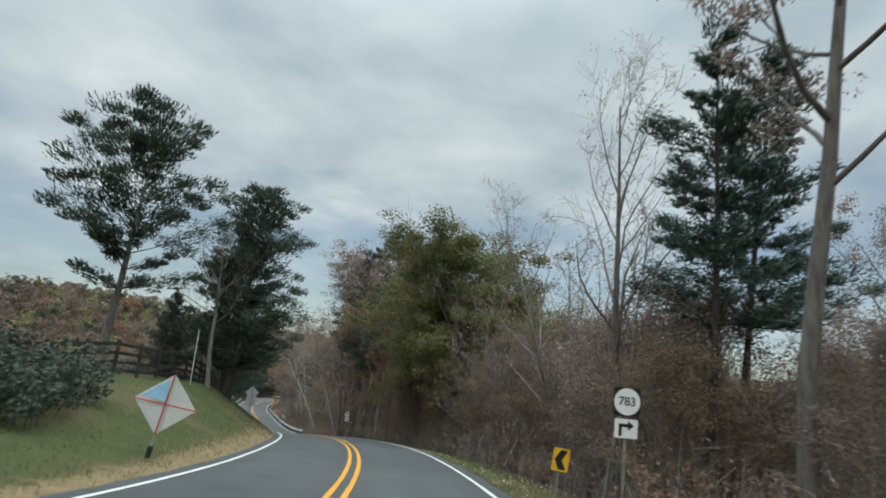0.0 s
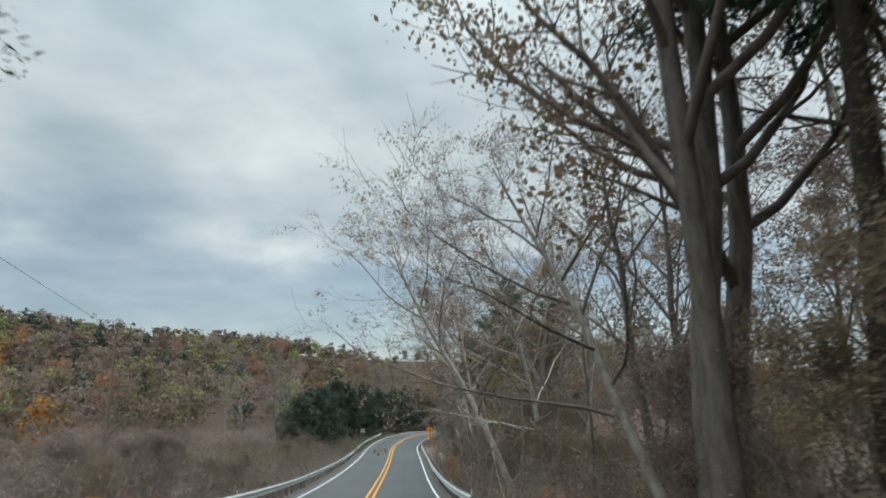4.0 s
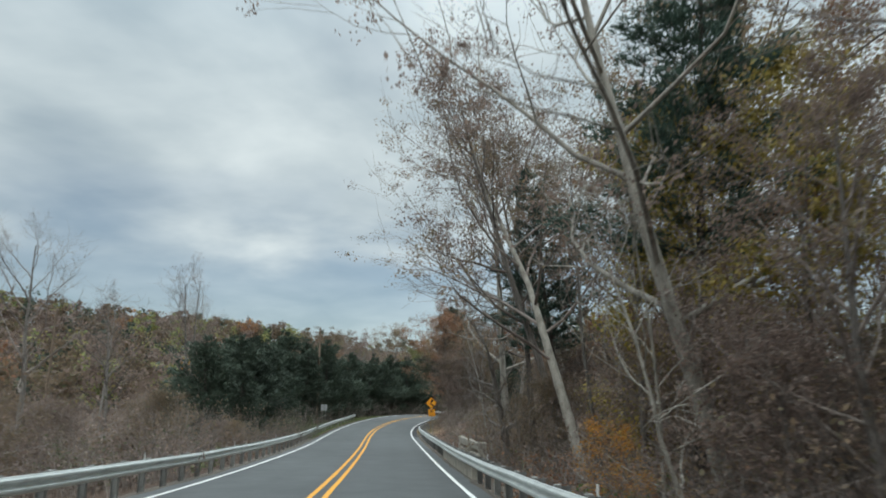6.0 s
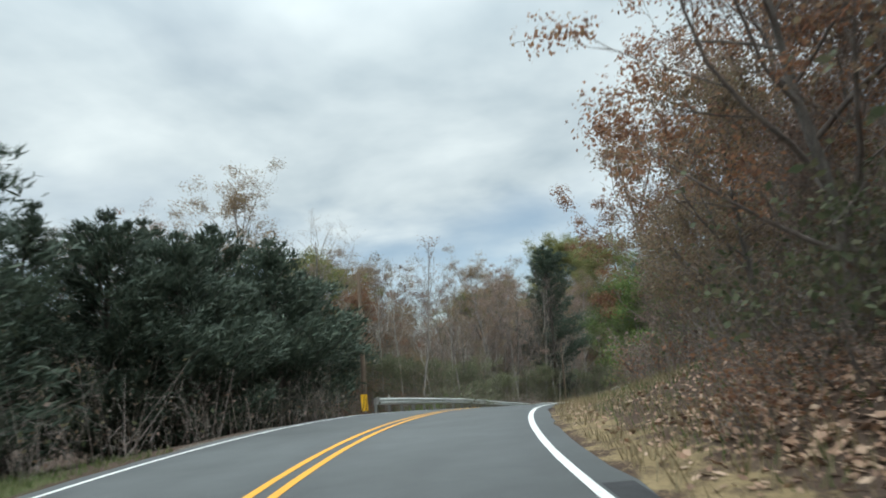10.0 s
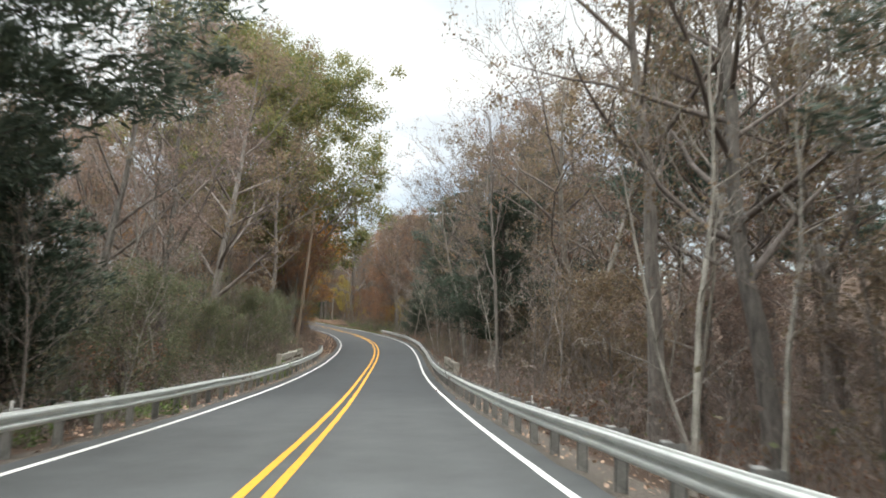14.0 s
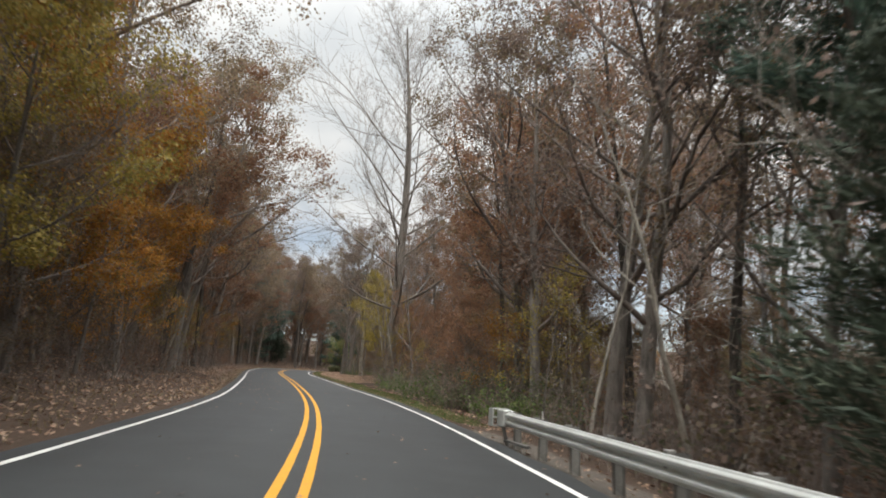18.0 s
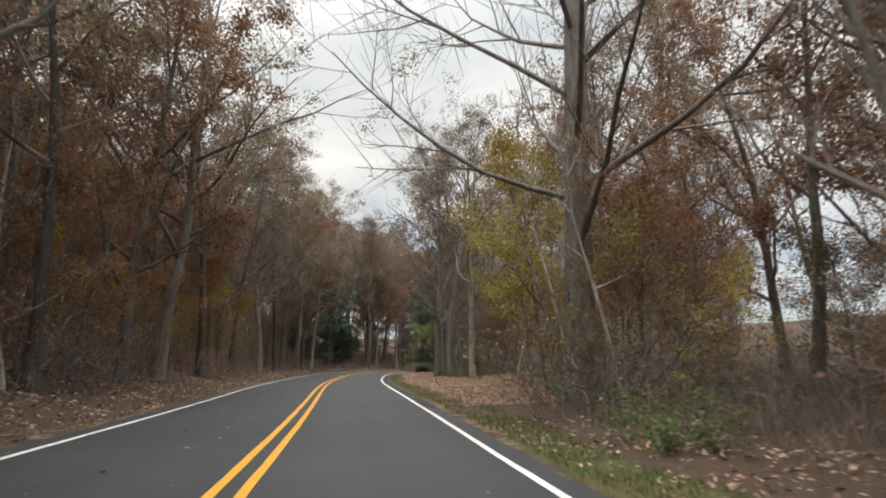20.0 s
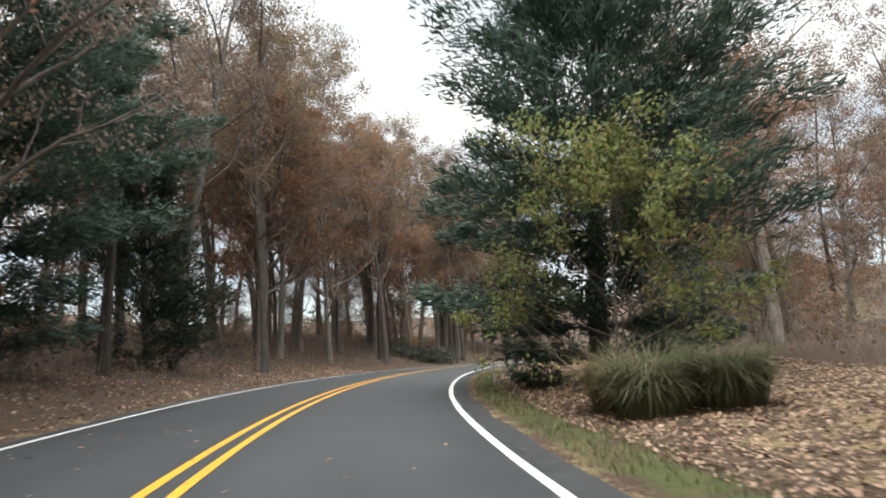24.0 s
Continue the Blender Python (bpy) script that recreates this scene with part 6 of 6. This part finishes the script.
haze(-52, 70, 14, 34, R, 4500, 1, 9, {"dusk": 0.5, "brown": 0.5}, 5.0, 61, 0.075)
haze(228, 346, 14, 34, R, 6000, 1, 10, {"dusk": 0.45, "brown": 0.4, "cedar": 0.15}, 5.0, 62, 0.075)
haze(460, 540, 9.0, 28, R, 6000, 0.8, 11, {"russet": 0.4, "brown": 0.5, "orange": 0.1}, 4.4, 66, 0.052)
haze(430, 462, 11, 28, R, 2200, 0.4, 4, {"russet": 0.4, "brown": 0.6}, 4.4, 67, 0.052)
haze(346, 540, 18, 36, R, 8000, 1, 11, {"russet": 0.4, "brown": 0.6}, 5.0, 63, 0.075)
haze(204, 302, 14, 34, L, 6000, 1, 10, {"dusk": 0.5, "bush": 0.5}, 5.0, 64, 0.075)
haze(302, 450, 13, 34, L, 7000, 1, 12, {"russet": 0.35, "brown": 0.45, "yellow": 0.08, "orange": 0.12}, 5.0, 65, 0.075)
haze(228, 346, 12, 30, R, 9000, 0.2, 5, {"dusk": 0.5, "brown": 0.4, "bush": 0.1}, 6.0, 68, 0.06)
haze(-20, 68, 10, 28, R, 6000, 0.2, 5, {"dusk": 0.6, "brown": 0.4}, 6.0, 69, 0.06)
haze(346, 430, 14, 32, R, 5000, 0.2, 5, {"brown": 0.7, "russet": 0.3}, 6.0, 70, 0.06)
haze(302, 540, 11, 30, L, 10000, 0.2, 5, {"brown": 0.5, "russet": 0.4, "dusk": 0.1}, 6.0, 71, 0.06)
haze(296, 345, 3.0, 14, R, 4500, 0.3, 5, {"dusk": 0.5, "brown": 0.35, "bush": 0.15}, 5.0, 72, 0.06)
haze(262, 306, 5.0, 16, L, 4500, 0.3, 7, {"dusk": 0.4, "brown": 0.45, "russet": 0.15}, 5.0, 73, 0.06)
haze(-20, 22, 6, 24, R, 4000, 0.4, 6, {"dusk": 0.6, "brown": 0.4}, 5.0, 74, 0.06)
haze(206, 262, 9, 26, L, 6500, 1, 11, {"dusk": 0.45, "brown": 0.4, "russet": 0.15}, 5.0, 75, 0.065)
haze(38, 62, 7, 18, R, 3500, 0.4, 7, {"dusk": 0.5, "brown": 0.5}, 5.0, 76, 0.06)
DULL = {"dusk": 0.5, "brown": 0.3, "russet": 0.2}
thicket(-50, 68, 2.4, 18, R, 5200, 3.0, {"dusk": 0.5, "brown": 0.3, "bush": 0.2}, 2.0, 1)
thicket(68, 130, 1.6, 16, R, 3600, 3.0, DULL, 2.0, 2)
thicket(130, 162, 2.4, 22, R, 4200, 3.4, {"dusk": 0.6, "brown": 0.2, "bush": 0.2}, 3.0, 16)
thicket(156, 228, 3.2, 16, R, 3200, 2.6, {"brown": 0.4, "bush": 0.4, "russet": 0.2}, 2.2, 3)
thicket(228, 346, 1.8, 18, R, 6200, 3.2, {"dusk": 0.4, "brown": 0.35, "bush": 0.25}, 1.6, 4)
thicket(346, 386, 3.4, 18, R, 2000, 2.2, {"brown": 0.4, "bush": 0.35, "russet": 0.25}, 2.0, 5)
thicket(386, 432, 7.0, 18, R, 1600, 1.8, {"brown": 0.4, "bush": 0.35, "russet": 0.25}, 2.0, 15)
thicket(432, 530, 7.5, 18, R, 2000, 2.0, {"brown": 0.5, "russet": 0.3, "bush": 0.2}, 2.0, 6)
thicket(68, 200, 1.4, 26, L, 7600, 3.2, {"dusk": 0.5, "brown": 0.3, "bush": 0.2}, 2.0, 7)
thicket(196, 302, 1.4, 18, L, 5200, 2.6, {"bush": 0.5, "brown": 0.3, "dusk": 0.2}, 2.4, 8)
thicket(302, 460, 2.4, 16, L, 5200, 2.2, {"russet": 0.4, "brown": 0.35, "dusk": 0.25}, 2.0, 9)
thicket(460, 540, 3.0, 16, L, 2400, 1.6, {"russet": 0.4, "brown": 0.4, "dusk": 0.2}, 2.0, 10)


def back_woods():
    """Trees behind the first rows, and the wooded hills: trunks, limbs, twigs and leaf clumps."""
    r = np.random.RandomState(5)
    line = np.stack([ROAD_X, ROAD_Y, ROAD_Z], 1)[::6]
    names = ("brown", "dusk", "oak_green", "cedar", "russet", "orange")
    made = tries = 0
    spots = []
    while made < 1500 and tries < 60000:
        tries += 1
        x, y = (r.uniform(-330, 60), r.uniform(20, 480)) if made < 1250 else (r.uniform(-330, 330), r.uniform(-120, 660))
        d2 = ((line[:, :2] - (x, y)) ** 2).sum(1)
        k = int(d2.argmin())
        d = math.sqrt(d2[k])
        station = FIRST + 6 * k
        a = HEADING[min(6 * k, len(HEADING) - 1)]
        left = (x - line[k, 0]) * math.cos(a) + (y - line[k, 1]) * math.sin(a) < 0
        if d < 46 or d > 270:
            continue
        if not left and 120 < station < 215 and d < 90:
            continue
        if left and station < 150 and d < 92 + 20 * math.sin(station * 0.05):
            continue
        z = land(d, line[k, 2], x, y) - 0.3
        if any((x - a) ** 2 + (y - b) ** 2 < 7 for a, b in spots[-250:]):
            continue
        spots.append((x, y))
        made += 1
        kind = names[r.choice(6, p=(0.33, 0.34, 0.11, 0.14, 0.07, 0.01))]
        h, n = r.uniform(10, 16), 280
        wide = h * (0.16 if kind == "cedar" else 0.26)
        g = r.normal(0, 1, (14, 3))
        g /= np.linalg.norm(g, axis=1, keepdims=True)
        hubs = g * (r.random_sample((14, 1)) ** 0.45) * (wide, wide, h * 0.42) + (x, y, z + h * 0.52)
        c, out = puffs(r, hubs, n, 2.2)
        heap(kind, leaf_faces(r, c, out, 0.75 * (0.8 + d / 400)))


back_woods()


def scattered(s0, s1, lat0, lat1, count, size, seed, up=0.02, flat=0.35):
    """Fallen leaves lying on the ground or the road."""
    r = np.random.RandomState(seed)
    s, lat = r.uniform(s0, s1, count), r.uniform(lat0, lat1, count)
    at = np.array([tuple(on_ground(a, b, up) if abs(b) > EDGE else on_road(a, b, 0.012)) for a, b in zip(s, lat)])
    a = r.uniform(0, 6.28, count)
    k = size * r.uniform(0.5, 1.3, (count, 1))
    u = np.stack([np.cos(a), np.sin(a), r.normal(0, flat, count)], 1) * k
    v = np.stack([-np.sin(a), np.cos(a), r.normal(0, flat, count)], 1) * k * 0.7
    heap("litter", np.stack([at - u, at - v, at + u, at + v], 1))


scattered(384, 470, 5.1, 12.5, 95000, 0.036, 21)
scattered(345, 380, 4.6, 10, 3500, 0.06, 22)
scattered(300, 470, -11, -4.4, 22000, 0.06, 23)
scattered(152, 180, 5.2, 9.5, 9000, 0.075, 30)
scattered(148, 228, 4.6, 11, 8000, 0.07, 24)
scattered(66, 345, 4.4, 8, 6000, 0.055, 25)
scattered(200, 300, -8, -4.4, 3000, 0.055, 26)
scattered(310, 440, -4.0, 4.0, 420, 0.045, 27, flat=0.15)
scattered(345, 440, -4.0, -1.0, 380, 0.05, 28, flat=0.15)
scattered(-40, 66, 4.4, 9, 3000, 0.05, 29)


def blades(s0, s1, lat0, lat1, count, tall, key, seed):
    r = np.random.RandomState(seed)
    s, lat = r.uniform(s0, s1, count), r.uniform(lat0, lat1, count)
    keep = np.array([noise.noise((a * 0.5, b * 0.9, seed)) > -0.25 for a, b in zip(s, lat)])
    s, lat = s[keep], lat[keep]
    n = len(s)
    at = np.array([tuple(on_ground(a, b, -0.01)) for a, b in zip(s, lat)])
    h = tall * r.uniform(0.5, 1.3, (n, 1))
    a = r.uniform(0, 6.28, n)
    side_v = np.stack([np.cos(a), np.sin(a), np.zeros(n)], 1) * 0.012
    tip = at + np.stack([r.normal(0, 0.35, n), r.normal(0, 0.35, n), np.ones(n)], 1) * h
    heap(key, np.stack([at - side_v, at + side_v, tip + side_v * 0.1, tip - side_v * 0.1], 1))


blades(-40, 66, -9.5, -4.6, 15000, 0.10, "grass", 31)
blades(-40, 66, -5.4, -4.2, 4000, 0.12, "straw", 32)
blades(-40, 50, 4.3, 7.0, 7000, 0.13, "grass", 33)
blades(146, 184, -8.0, -4.4, 6000, 0.16, "grass", 34)
blades(152, 184, 4.3, 6.2, 3000, 0.22, "straw", 35)
blades(184, 228, 4.3, 7.5, 5500, 0.26, "straw", 42)
blades(152, 228, 5.0, 8.0, 4000, 0.22, "grass", 36)
blades(384, 460, 4.4, 5.4, 7000, 0.09, "grass", 37)
blades(346, 384, 4.4, 5.8, 7000, 0.12, "grass", 41)
blades(325, 352, -10.5, -4.5, 1500, 0.18, "straw", 38)
blades(352, 460, -5.2, -4.3, 1600, 0.13, "straw", 39)
blades(346, 460, 4.2, 5.4, 5000, 0.1, "straw", 40)

NAMES = {"stem": ("undergrowth_stems", "tangled brown stems of roadside undergrowth"), "limb": ("back_branches", "grey branches of the woods further back"),
         "litter": ("fallen_leaves", "fallen brown leaves on the ground and the road"), "grass": ("verge_grass", "short green grass on the verge"), "straw": ("dry_grass", "dry straw-coloured grass on the verge")}
for key, q in HEAP.items():
    name, label = NAMES.get(key, ("woodland_foliage", "autumn foliage of the thickets and the woods further back"))
    tagged(new(name, quads_mesh(name, np.concatenate(q), TWIG if key in ("stem", "limb") else LEAF[key])), label, "woods" if name == "woodland_foliage" else "undergrowth", kind="stuff")
for stock in TREES.values():
    for root, used in stock:
        if not used:
            for ob in (*root.children_recursive, root):
                bpy.data.objects.remove(ob)
